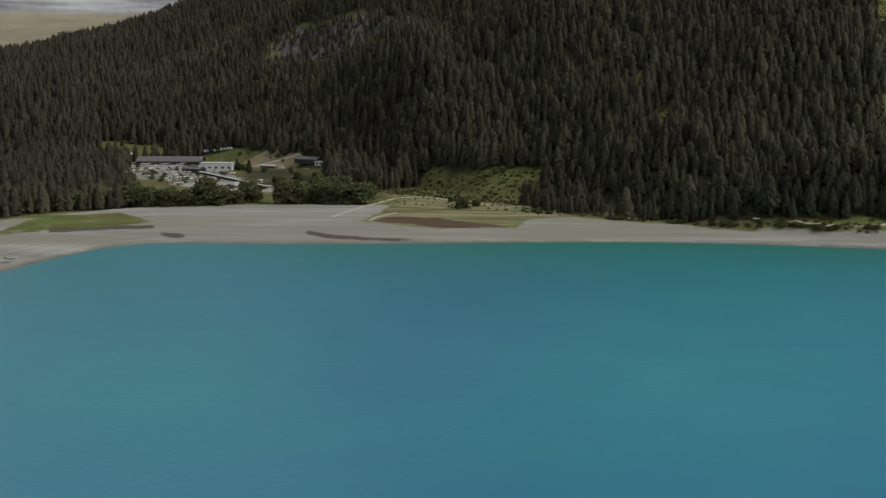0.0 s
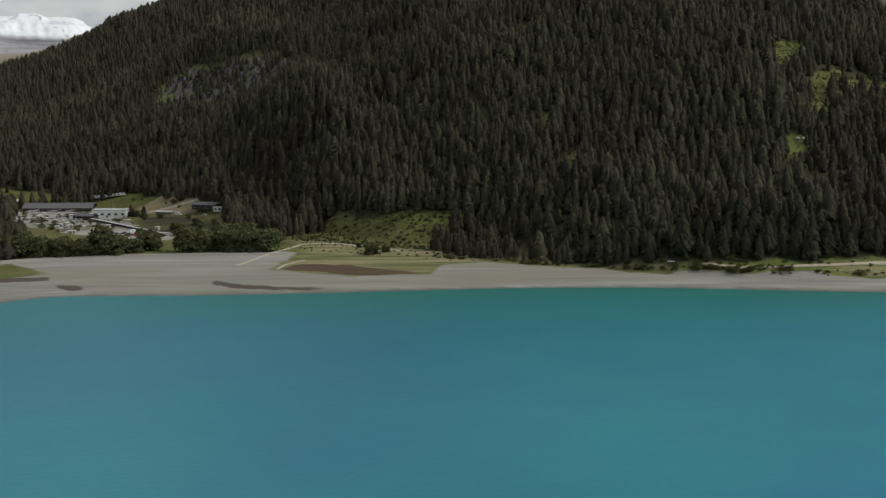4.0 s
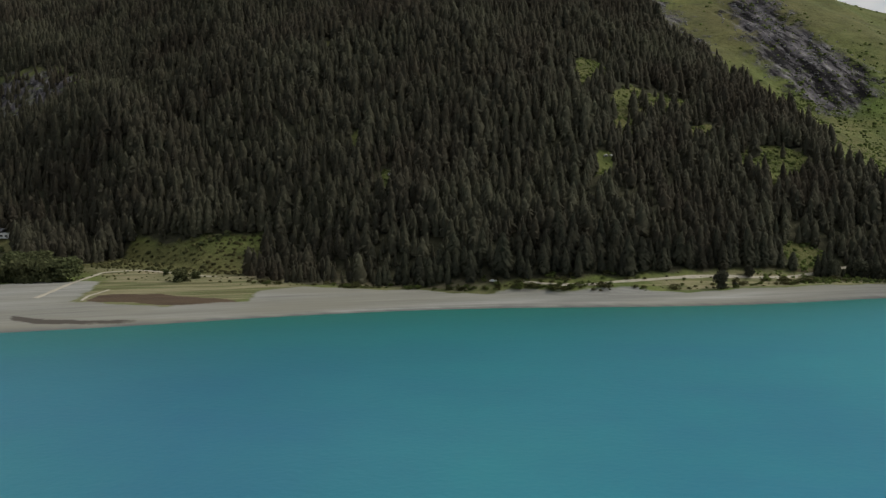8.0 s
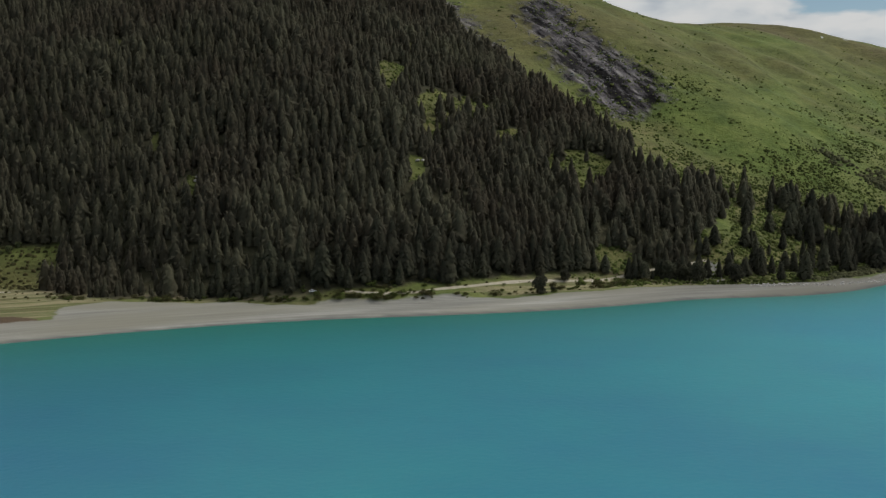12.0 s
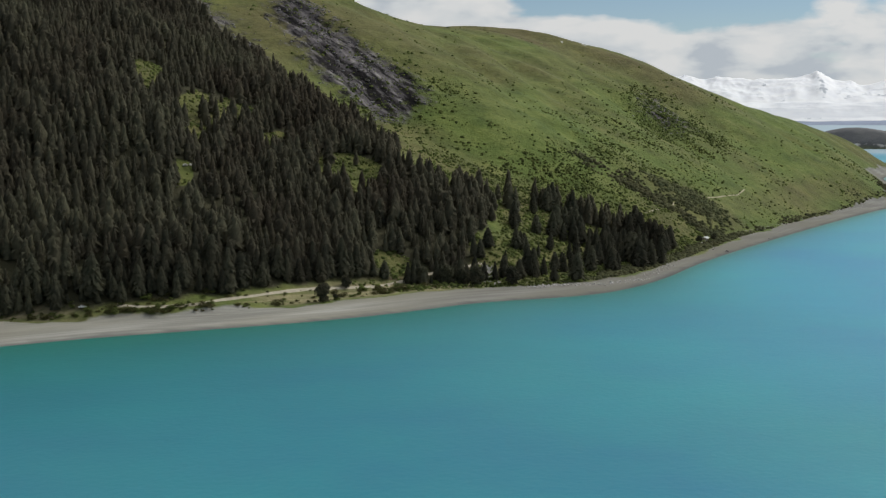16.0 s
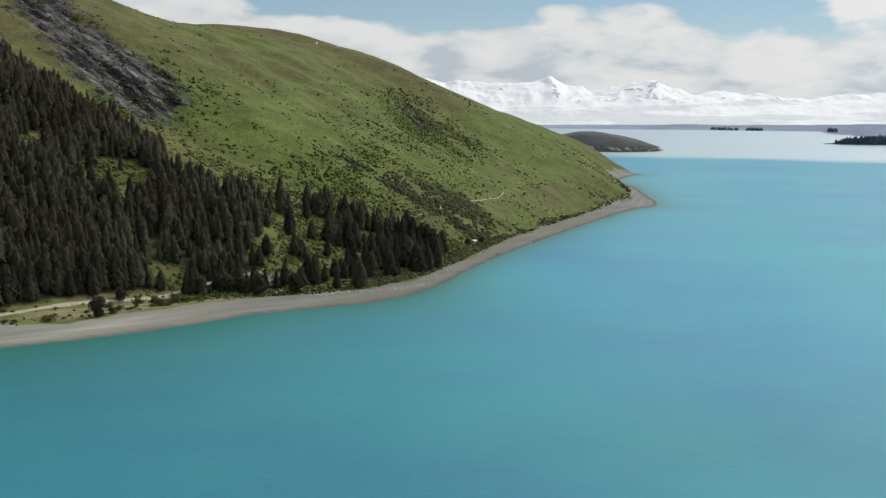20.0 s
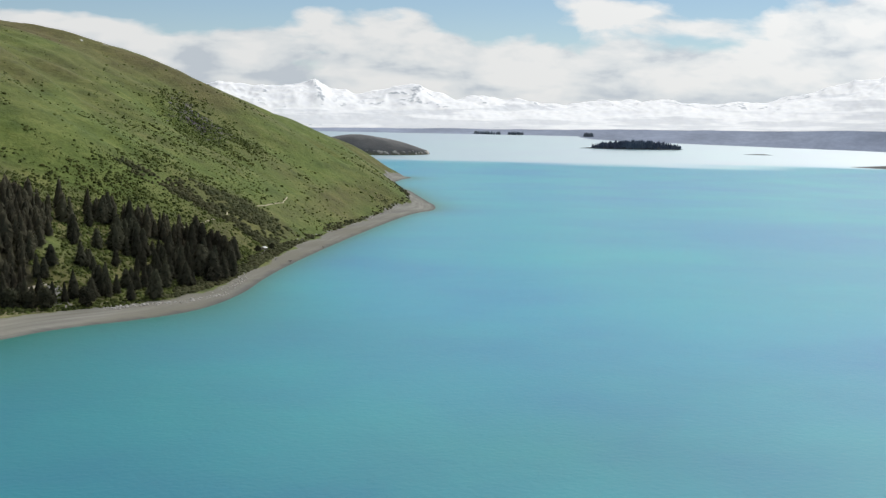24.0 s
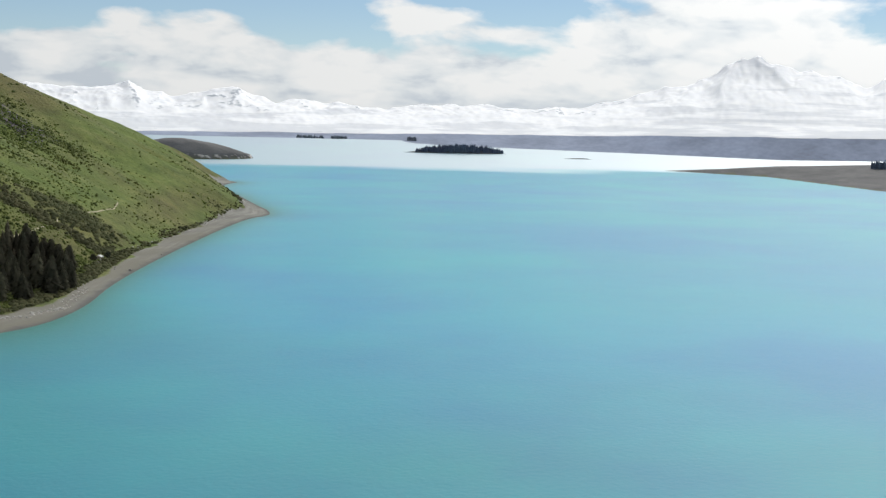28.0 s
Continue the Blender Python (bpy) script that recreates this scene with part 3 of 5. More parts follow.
def mesh_of(name, verts, faces, mat=None, smooth=True):
    me = bpy.data.meshes.new(name)
    verts, faces = np.asarray(verts, np.float32), np.asarray(faces, np.int32)
    k = faces.shape[1]
    me.vertices.add(len(verts))
    me.vertices.foreach_set("co", verts.ravel())
    me.loops.add(faces.size)
    me.loops.foreach_set("vertex_index", faces.ravel())
    me.polygons.add(len(faces))
    me.polygons.foreach_set("loop_start", np.arange(0, faces.size, k, dtype=np.int32))
    me.polygons.foreach_set("use_smooth", np.full(len(faces), smooth))
    me.update(calc_edges=True)
    if mat:
        me.materials.append(mat)
    return me


def attribute(me, name, values):
    a = me.attributes.new(name, "FLOAT", "POINT")
    a.data.foreach_set("value", np.asarray(values, np.float32))


def polar_grid(bearings, reach):
    b, r = np.meshgrid(np.radians(bearings), reach, indexing="ij")
    P = np.column_stack([HUB[0] - np.sin(b).ravel() * r.ravel(), HUB[1] + np.cos(b).ravel() * r.ravel()])
    nb, nr = len(bearings), len(reach)
    i = (np.arange(nb)[:, None] * nr + np.arange(nr - 1)[None, :])
    j = (np.roll(np.arange(nb), -1)[:, None] * nr + np.arange(nr - 1)[None, :])
    F = np.stack([i, i + 1, j + 1, j], -1)
    return P, F, nb, nr


def build_ground():
    fine = np.arange(-61, 66, 0.14)
    bearings = np.concatenate([fine, np.arange(68, 297, 4.0)])
    reach = np.concatenate([np.arange(40, 400, 60.0), np.arange(400, 1500, 5.0), np.arange(1500, 2760, 9.0),
                            2760 * 1.03 ** np.arange(1, 16), np.arange(4320, 5400, 30.0), 5400 * 1.04 ** np.arange(1, 36)])
    P, F, nb, nr = polar_grid(bearings, reach)
    z, d, u = hill_height(P)
    zf, df, k = far_height(P)
    out = np.hypot(P[:, 0] - HUB[0], P[:, 1] - HUB[1])
    near = out < 2900
    zf = np.where((out > 5600) & (k <= 0), -12, zf)
    z = np.where(near & (d > -5), z, np.maximum(np.where(d > -400, z, -12), zf))
    X = drawn_in(np.column_stack([P, z]))
    v = X[:, :2] - HUB[:2]
    r = np.hypot(v[:, 0], v[:, 1])
    bearing = np.degrees(np.arctan2(-v[:, 0], v[:, 1]))
    # open country behind the hill climbs to the foot of the snows
    behind = ease(22, 40, bearing) * (d > 0)
    X[:, 2] += behind * ease(2650, 3900, r) * 160
    me = mesh_of("ground", X, F.reshape(-1, 4), MAT_GROUND)
    bw = spline(u, BEACH) + fractal(P, 40, 3, 21) * 7
    sand = (1 - ease(-5, 5, d - bw)) * (out < 2800)
    sand = sand * (1 - patch(P, MEADOW, 7)) * (1 - patch(P, LAWN, 6) * (0.62 + 0.38 * ease(-0.7, 0.5, fractal(P, 18, 3, 27))))
    sand = np.maximum(sand, np.maximum(patch(P, CUTTING, 4) * 0.8, patch(P, CAMP, 6) * ease(-0.7, 0.0, fractal(P, 22, 3, 81)) * 0.9))
    attribute(me, "sand", np.maximum(sand, ((df > 0) & (df < 30) & ~near) * 0.7))
    attribute(me, "wet", 1 - ease(1, 7, d + fractal(P, 12, 2, 8) * 2))
    mud = np.maximum.reduce([patch(P, m, 5) for m in MUD])
    attribute(me, "mud", mud)
    attribute(me, "shore", np.clip(d, -20, 400))
    attribute(me, "along", u)
    attribute(me, "cobble", ease(430, 640, u) * (out < 2900))
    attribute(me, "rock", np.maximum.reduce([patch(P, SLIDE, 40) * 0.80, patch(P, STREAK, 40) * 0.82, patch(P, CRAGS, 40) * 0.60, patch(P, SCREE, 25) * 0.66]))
    attribute(me, "bluff", ease(0.0, 0.02, k) * (1 - ease(0.07, 0.17, k)) * 0.64)
    cap = np.zeros(len(P))
    for x, y, a in ((157, 1826, 5), (126, 1824, 3)):
        cap = np.maximum(cap, 1 - ease(0.4, 1.0, np.hypot((P[:, 0] - x) / a, (P[:, 1] - y) / 7)))
    attribute(me, "cap", cap)
    attribute(me, "soil", patch(P, TILLED, 8))
    terrace = ease(0, 8, d - bw) * (1 - ease(-4, 10, d - spline(u, FLAT) - 8)) * ease(230, 300, u) * (1 - ease(560, 640, u))
    attribute(me, "strips", np.maximum(patch(P, MEADOW, 10) * (1 - ease(690, 705, P[:, 1])) * 0.75, terrace * 0.7))
    bright = np.zeros(len(P))
    for x, y, a, b in GLADES:
        bright = np.maximum(bright, 1 - ease(0.85, 1.1, glade_gap(P, x, y, a, b)))
    attribute(me, "litter", np.maximum(patch(P, FOREST, 10), patch(P, GARDEN, 12) * 0.62) * (1 - np.maximum(patch(P, OPEN_WOOD, 12), patch(P, CLEARING, 10))) * (1 - patch(P, SCREE, 25)) * (1 - bright) * (1 - patch(P, CAMP_LAWN, 8)))
    attribute(me, "dry", np.maximum.reduce([
        patch(P, MEADOW, 8) * (P[:, 1] > 690) * 0.5, ease(95, 190, X[:, 2]) * (out < 2900) * (0.46 + 0.60 * fractal(P, 150, 3, 33)).clip(0, 1),
        bright * 0.35, patch(P, OPEN_WOOD, 12) * 0.55, patch(P, LAWN, 8) * (0.35 + 0.4 * wobble(P, 16, 4)), ease(0, 60, d - bw) * (1 - ease(0, 60, d - spline(u, FLAT) - 10)) * 0.75, (k > 0) * 0.7]))
    attribute(me, "plain", behind * ease(2250, 2600, r))
    attribute(me, "straw", patch(P, STRAW, 6))
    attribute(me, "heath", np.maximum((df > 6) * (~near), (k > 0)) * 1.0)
    return tagged(new("ground", me), "green tussock hillside above a grey shingle beach", "ground", kind="structure")


def build_water():
    bearings = np.concatenate([np.arange(-66, 70, 0.4), np.arange(72, 294, 4.0)])
    reach = np.concatenate([np.array([0.01, 60]), np.arange(120, 1500, 12.0), np.arange(1500, 2500, 30.0), 2500 * 1.06 ** np.arange(0, 38)])
    P, F, nb, nr = polar_grid(bearings, reach)
    d = np.minimum(off_coast(P, COAST), 0)
    X = drawn_in(np.column_stack([P, np.zeros(len(P))]))
    me = mesh_of("water", X, F.reshape(-1, 4), MAT_WATER)
    u = P @ ALONG
    # reaches furthest off the forest, whose mirrored dark it carries
    attribute(me, "shoal_reflection", np.exp(d / (24 + 125 * (1 - ease(380, 760, u)))) * 0.95)
    attribute(me, "bay", 1 - ease(-260, 240, u + fractal(P, 160, 3, 55) * 70))
    attribute(me, "inner", 1 - ease(60, 620, u + fractal(P, 240, 3, 57) * 90))
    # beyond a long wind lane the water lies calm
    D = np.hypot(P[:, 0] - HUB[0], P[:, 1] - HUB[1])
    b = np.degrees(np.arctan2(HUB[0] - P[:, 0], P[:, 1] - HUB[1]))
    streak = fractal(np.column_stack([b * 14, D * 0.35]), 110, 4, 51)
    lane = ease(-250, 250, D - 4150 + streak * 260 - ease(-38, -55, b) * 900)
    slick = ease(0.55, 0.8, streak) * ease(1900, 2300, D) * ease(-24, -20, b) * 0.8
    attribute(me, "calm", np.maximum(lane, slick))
    return tagged(new("water", me), "milky turquoise glacial lake with faint ripples", "lake", kind="structure")


build_ground()
build_water()


def land_z(P):
    return hill_height(np.atleast_2d(np.asarray(P, float)))[0]


# ---------------------------------------------------------------- far shore and snow
def skyline(bearing, stops):
    b, e = np.array(stops, float).T
    return np.interp(bearing, b, e)


FAR_FOOT = [(-75, -0.9), (-56, -0.72), (-50, -0.80), (-44, -0.68), (-38, -0.62), (-33, -0.56), (-27, -0.40), (-20, -0.35), (70, -0.3)]
FAR_TOP = [(-75, 0.45), (-56, 0.33), (-46, 0.22), (-36, 0.06), (-28, -0.05), (-20, -0.08), (70, 0)]


def far_reach(b):
    """How far off the terraces begin, and where the snow takes over."""
    D = HUB[2] / np.tan(np.radians(-skyline(b, FAR_FOOT)))
    near = 2500 + (D - 2500) / (1 + (D - 2500) / 1600)
    return near - 6, near + (0.22 - 0.10 * ease(-38, -46, b)) * (4940 - near)


def build_far():
    # terraces at the head of the lake, their blue haze put into the colour
    b = np.arange(-75, 66, 0.15)
    rows = np.linspace(0, 1, 16)
    B, T = np.meshgrid(b, rows, indexing="ij")
    foot = skyline(B, FAR_FOOT) - 0.04
    top = skyline(B, FAR_TOP) + 0.06 * fractal(np.column_stack([B.ravel(), 0 * B.ravel()]), 4.0, 5, 23).reshape(B.shape)
    R0, R1 = far_reach(B)
    R = R0 + (R1 - R0) * T
    E = foot + (top - foot) * T
    q = np.radians(B)
    X = np.column_stack([(HUB[0] - np.sin(q) * R).ravel(), (HUB[1] + np.cos(q) * R).ravel(), (HUB[2] + R * np.tan(np.radians(E))).ravel()])
    n = len(rows)
    i = np.arange(len(b) - 1)[:, None] * n + np.arange(n - 1)[None, :]
    F = np.stack([i, i + 1, i + n + 1, i + n], -1).reshape(-1, 4)
    tagged(new("far_shore", mesh_of("far_shore", X, F, MAT_HAZED_SHORE)), "scrub terraces along the head of the lake, blued by haze", "shore", kind="structure")
    # the snow country behind: foothills, then the ranges
    b = np.arange(-75, 66, 0.07)
    rows = np.linspace(0, 1, 120)
    B, T = np.meshgrid(b, rows, indexing="ij")
    low = np.maximum(skyline(B, FAR_TOP) - 0.06, skyline(B, [(-75, -1), (20, -1), (40, 1.2), (70, 1.4)]))
    foothill = skyline(B, [(-75, 0.9), (-50, 0.75), (-40, 0.85), (-30, 0.8), (-15, 0.7), (30, 0.9), (44, 2.9), (70, 3.1)])
    crest = skyline(B, [(-75, 3.0), (-62, 4.6), (-57, 4.3), (-55, 3.5), (-53.6, 2.6), (-52, 3.1), (-50.2, 3.7), (-49.0, 3.95), (-47.6, 3.6), (-45.5, 2.8),
                        (-43.2, 1.9), (-41, 1.45), (-38, 1.35), (-35, 1.75), (-31, 1.5), (-28, 1.65), (-26.5, 1.4), (-24.5, 1.9), (-22, 1.75),
                        (-20, 1.95), (-16, 1.9), (10, 2.0), (40, 2.9), (46, 3.4), (49, 4.1), (51, 4.35), (54, 4.2), (57, 3.9), (70, 3.6)])
    P = np.column_stack([B.ravel() * 55, T.ravel() * 190])
    rough = fractal(P, 130, 5, 31).reshape(B.shape)
    ridged = (1 - np.abs(fractal(P, 110, 5, 41))).reshape(B.shape)
    knee = 0.45 - 0.27 * ease(-40, -46, B)
    t1, t2 = np.clip(T / knee, 0, 1), np.clip((T - knee) / (0.95 - knee), 0, 1)
    E = low + (foothill - low) * t1 ** 0.8 + np.maximum(crest - foothill, 0.1) * t2 ** 0.9 * (0.84 + 0.16 * ridged)
    E += rough * 0.13 * ease(0.03, 0.3, T) + rough * (0.13 - 0.06 * ease(-40, -46, B)) * ease(0.45, 0.7, T)
    E -= ease(0.95, 1.0, T) * 0.6
    R = far_reach(B)[1] - 4 + T * (4940 - far_reach(B)[1]) + (fractal(P * 0.5, 90, 4, 71).reshape(B.shape) * 18 - ridged * 16 + 8) * (0.3 + 0.7 * ease(0.35, 0.6, T)) * (1 - 0.85 * ease(-40, -46, B)) * ease(0.04, 0.3, T) * (1 - ease(0.93, 1, T))
    q = np.radians(B)
    X = np.column_stack([(HUB[0] - np.sin(q) * R).ravel(), (HUB[1] + np.cos(q) * R).ravel(), (HUB[2] + R * np.tan(np.radians(E))).ravel()])
    n = len(rows)
    i = np.arange(len(b) - 1)[:, None] * n + np.arange(n - 1)[None, :]
    F = np.stack([i, i + 1, i + n + 1, i + n], -1).reshape(-1, 4)
    me = mesh_of("snow_mountains", X, F, MAT_SNOW)
    attribute(me, "bare", (0.10 + 0.07 * ease(-36, -30, B) - 0.17 * ease(-40, -46, B) + 0.30 * ease(0.84, 0.98, ridged) * ease(0.40, 0.6, T) + 0.14 * (1 - ease(0.0, 0.14, T)) + 0.10 * ease(0.1, 0.5, rough) + 0.30 * ease(0.86, 0.95, T) * ease(-50.6, -51.2, B) * ease(-54.0, -53.4, B)
                            - 0.05 * ease(25, 40, B)).ravel())
    attribute(me, "moor", (ease(25, 36, B) * (1 - ease(0.50, 0.66, T + rough * 0.05))).ravel())
    attribute(me, "straw", (1 - ease(0.20, 0.36, T + rough * 0.05)).ravel())
    attribute(me, "low", (1 - ease(0.15, 0.55, T)).ravel())
    tagged(new("snow_mountains", me), "snow-covered mountain range beyond the lake", "mountains", kind="structure")


build_far()

# ---------------------------------------------------------------- trees
def pine_template(seed, layers=9, spokes=5, slender=0.24):
    """A conifer one metre tall: a tapered trunk, a shaded heart and many drooping sprays of needles, ragged all over."""
    rng = np.random.default_rng(seed)
    V, F = [], []
    for z, r in ((-0.05, 0.018), (0.6, 0.008)):
        for a in range(3):
            V.append((math.cos(a * 2.094) * r, math.sin(a * 2.094) * r, z))
    for j in range(3):
        k = (j + 1) % 3
        F += [(j, k, 3 + k), (j, 3 + k, 3 + j)]
    split = len(F)
    bulge, lean = rng.uniform(0.55, 0.85), rng.normal(0, 0.012, 2)

    def girth(z):
        return slender * min(1.0, (1 - z) ** bulge * 1.1) * (0.72 + 0.28 * min(1.0, z / 0.16))
    # the heart: an uneven spindle, soft all round
    top, n = len(V), 6
    V.append((lean[0], lean[1], 0.985))
    for z in (0.80, 0.55, 0.28, 0.04):
        for a in range(n):
            r = girth(z) * rng.uniform(0.66, 0.95)
            V.append((lean[0] * z + math.cos(a * 1.0472 + z * 3) * r, lean[1] * z + math.sin(a * 1.0472 + z * 3) * r, z + rng.uniform(-0.05, 0.05)))
    for q in range(n):
        w = (q + 1) % n
        F.append((top, top + 1 + q, top + 1 + w))
        for l in range(3):
            k = top + 1 + l * n
            F += [(k + q, k + n + q, k + w), (k + w, k + n + q, k + n + w)]
    # the sprays: small drooping blades that end past the girth
    for l in range(layers):
        for q in range(spokes):
            z = 1 - ((l + rng.uniform(0.1, 1.0)) / layers) ** 0.9 * 0.93
            R, a = girth(z) * rng.uniform(0.90, 1.22) + 0.010, rng.uniform(0, 6.283)
            rise, half = rng.uniform(0.06, 0.13), R * rng.uniform(0.13, 0.24) + 0.006
            c, t = math.cos(a), math.sin(a)
            x, y, k = lean[0] * z, lean[1] * z, len(V)
            V += [(x + c * R * 0.55 - t * half, y + t * R * 0.55 + c * half, min(z + rise, 1.0)), (x + c * R, y + t * R, z - rng.uniform(0.0, 0.03)),
                  (x + c * R * 0.55 + t * half, y + t * R * 0.55 - c * half, min(z + rise * rng.uniform(0.7, 1.1), 1.0))]
            F.append((k, k + 1, k + 2))
    return np.array(V), np.array(F), split


def scatter_mesh(name, templates, places, heights, spread, mat, seed):
    """Joins many copies of a few templates into one mesh."""
    rng = np.random.default_rng(seed)
    pick = rng.integers(0, len(templates), len(places))
    VV, FF, TT, base = [], [], [], 0
    for k, (V, F) in enumerate(templates):
        idx = np.where(pick == k)[0]
        if not len(idx):
            continue
        ang = rng.uniform(0, 6.283, len(idx))
        c, s = np.cos(ang)[:, None], np.sin(ang)[:, None]
        h, w = heights[idx][:, None], (heights[idx] * spread[idx])[:, None]
        X = np.stack([(V[:, 0] * c - V[:, 1] * s) * w, (V[:, 0] * s + V[:, 1] * c) * w, V[:, 2][None, :] * h], -1) + places[idx][:, None, :]
        f = F[None] + (np.arange(len(idx)) * len(V))[:, None, None] + base
        VV.append(X.reshape(-1, 3))
        FF.append(f.reshape(-1, F.shape[1]))
        TT.append(np.repeat(rng.random(len(idx)), len(V)))
        base += len(idx) * len(V)
    me = mesh_of(name, np.concatenate(VV), np.concatenate(FF), mat, smooth=True)
    attribute(me, "tint", np.concatenate(TT))
    return me


def jittered(x0, x1, y0, y1, step, rng):
    gx, gy = np.meshgrid(np.arange(x0, x1, step), np.arange(y0, y1, step))
    P = np.column_stack([gx.ravel(), gy.ravel()])
    return P + rng.uniform(-0.45, 0.45, P.shape) * step


def forest_places():
    rng = np.random.default_rng(11)
    P = jittered(-1900, 140, 380, 2000, 6.5, rng)
    P = P[inside(P, FOREST) & ~inside(P, CAMP_LAWN)]
    z, d, u = hill_height(P)
    # none on the far side of the crest
    keep = (d > spline(u, BEACH) + 4) & (d < np.maximum(spline(u, FLAT), 15) + spline(u, WIDTH) * 1.3)
    for x, y, a, b in GLADES:
        keep &= (glade_gap(P, x, y, a, b) > 1) | (rng.random(len(P)) < 0.10)
    keep &= ~(inside(P, OPEN_WOOD) & (rng.random(len(P)) < 0.30 + 0.62 * ease(0.25, -0.35, fractal(P, 30, 2, 64))))
    keep &= ~(inside(P, CLEARING) & (rng.random(len(P)) < 0.70))
    keep &= ~((d < spline(u, BEACH) + 24) & (u > 560) & (rng.random(len(P)) < 0.82))
    keep &= ~((patch(P, SCREE, 10) > 0.5) & (rng.random(len(P)) < 0.62))
    far = np.hypot(P[:, 0] - HUB[0], P[:, 1] - HUB[1])
    keep &= rng.random(len(P)) < np.where(far > 1500, 0.56, 0.94)
    P, z = P[keep], z[keep]
    h = (rng.normal(15.0, 4.0, len(P)) + fractal(P, 70, 3, 61) * 5.0).clip(5.0, 26) * (1 - 0.42 * ease(0.02, 0.4, patch(P, SCREE, 50)))
    return np.column_stack([P, z]), h, rng


def part(name, me, mat, parent, label=""):
    """One mesh under a thing or under a part. me: a mesh, or a bmesh that is turned into one."""
    if isinstance(me, bmesh.types.BMesh):
        bm, me = me, bpy.data.meshes.new(name)
        bm.to_mesh(me)
        bm.free()
    if mat and not me.materials:
        me.materials.append(mat)
    ob = new(name, me)
    ob.parent = parent
    return tagged(ob, label)


PINES = [pine_template(100 + k, 9, 4, s) for k, s in enumerate((0.25, 0.30, 0.22, 0.33, 0.27, 0.31, 0.24, 0.36, 0.28, 0.30))]
FAR_PINES = [pine_template(130 + k, 4, 3, s) for k, s in enumerate((0.27, 0.33, 0.24, 0.36, 0.30))]
spots, tall, rng_wood = forest_places()
_, shore_gap, along = hill_height(spots[:, :2])
order = np.argsort(shore_gap + np.where((along > 250) & (spots[:, 0] > -470), 0, 1e5) - 60 * inside(spots[:, :2], OPEN_WOOD))
single = order[:290]
rest = order[290:]
off = np.hypot(spots[:, 0] - HUB[0], spots[:, 1] - HUB[1])
for name, shapes, pick in (("forest", PINES, rest[off[rest] < 1350]), ("far_forest", FAR_PINES, rest[off[rest] >= 1350])):
    wood = new(name, scatter_mesh(name, [(V, F) for V, F, _ in shapes], spots[pick], tall[pick], rng_wood.uniform(0.8, 1.25, len(pick)), MAT_PINE, 12))
    tagged(wood, "dense dark pine forest covering the hillside" if name == "forest" else "dark pine forest high up towards the ridge", "forest", kind="stuff")


def make_pine(seed, slender):
    V, F, split = pine_template(seed, 16, 14, slender)
    root = new("pine_tree")
    k = F[:split].max() + 1
    part("trunk", mesh_of("trunk", V[:k], F[:split], MAT_BARK), MAT_BARK, root)
    part("crown", mesh_of("crown", V[k:], F[split:] - k, MAT_PINE_NEAR), MAT_PINE_NEAR, root)
    return root


def stand(ob, x, y, z, turn=0.0, size=1.0, wide=1.0):
    """Sets a thing on the land."""
    ob.matrix_basis = Matrix.Translation((x, y, z)) @ Matrix.Rotation(turn, 4, "Z")
    ob.scale = (size * wide, size * wide, size)
    return ob


PINE_LABEL = {0: "dark green pine at the edge of the lakeside forest", 1: "tall slender dark pine among scrub near the shore",
              2: "broad dark pine standing beside the shingle beach"}
pine_kinds = [make_pine(300 + k, s) for k, s in enumerate((0.27, 0.32, 0.24, 0.36, 0.29))]
rng_tree = np.random.default_rng(5)
used = set()
for n, i in enumerate(single):
    k = int(rng_tree.integers(0, 5))
    src = pine_kinds[k]
    if k in used:
        ob = copy_thing(src, Matrix.Identity(4))
    else:
        ob = src
        used.add(k)
    h = float(tall[i])
    stand(ob, *spots[i], turn=rng_tree.uniform(0, 6.28), size=h * 1.08, wide=rng_tree.uniform(0.85, 1.12))
    tagged(ob, PINE_LABEL[2 if k in (1, 3) else (1 if h > 16 else 0)], "pine tree", "pines along the shore")

# ---------------------------------------------------------------- shrubs and broadleaf trees
def lump_template(seed, rings=3, spokes=7, flat=0.75):
    """A low rounded shrub one metre across, uneven all over."""
    r = np.random.default_rng(seed)
    V, F = [(0, 0, flat * r.uniform(0.85, 1.05))], []
    for i in range(1, rings + 1):
        a = i / rings * math.pi * 0.55
        for j in range(spokes):
            b = (j + 0.5 * (i % 2)) * 2 * math.pi / spokes + r.uniform(-0.2, 0.2)
            k = r.uniform(0.72, 1.15)
            V.append((0.5 * math.sin(a) * math.cos(b) * k, 0.5 * math.sin(a) * math.sin(b) * k, max(flat * math.cos(a) * k, -0.08)))
    for j in range(spokes):
        F.append((0, 1 + j, 1 + (j + 1) % spokes))
    for i in range(rings - 1):
        for j in range(spokes):
            a, b = 1 + i * spokes + j, 1 + i * spokes + (j + 1) % spokes
            F += [(a, a + spokes, b + spokes), (a, b + spokes, b)]
    return np.array(V), np.array(F)


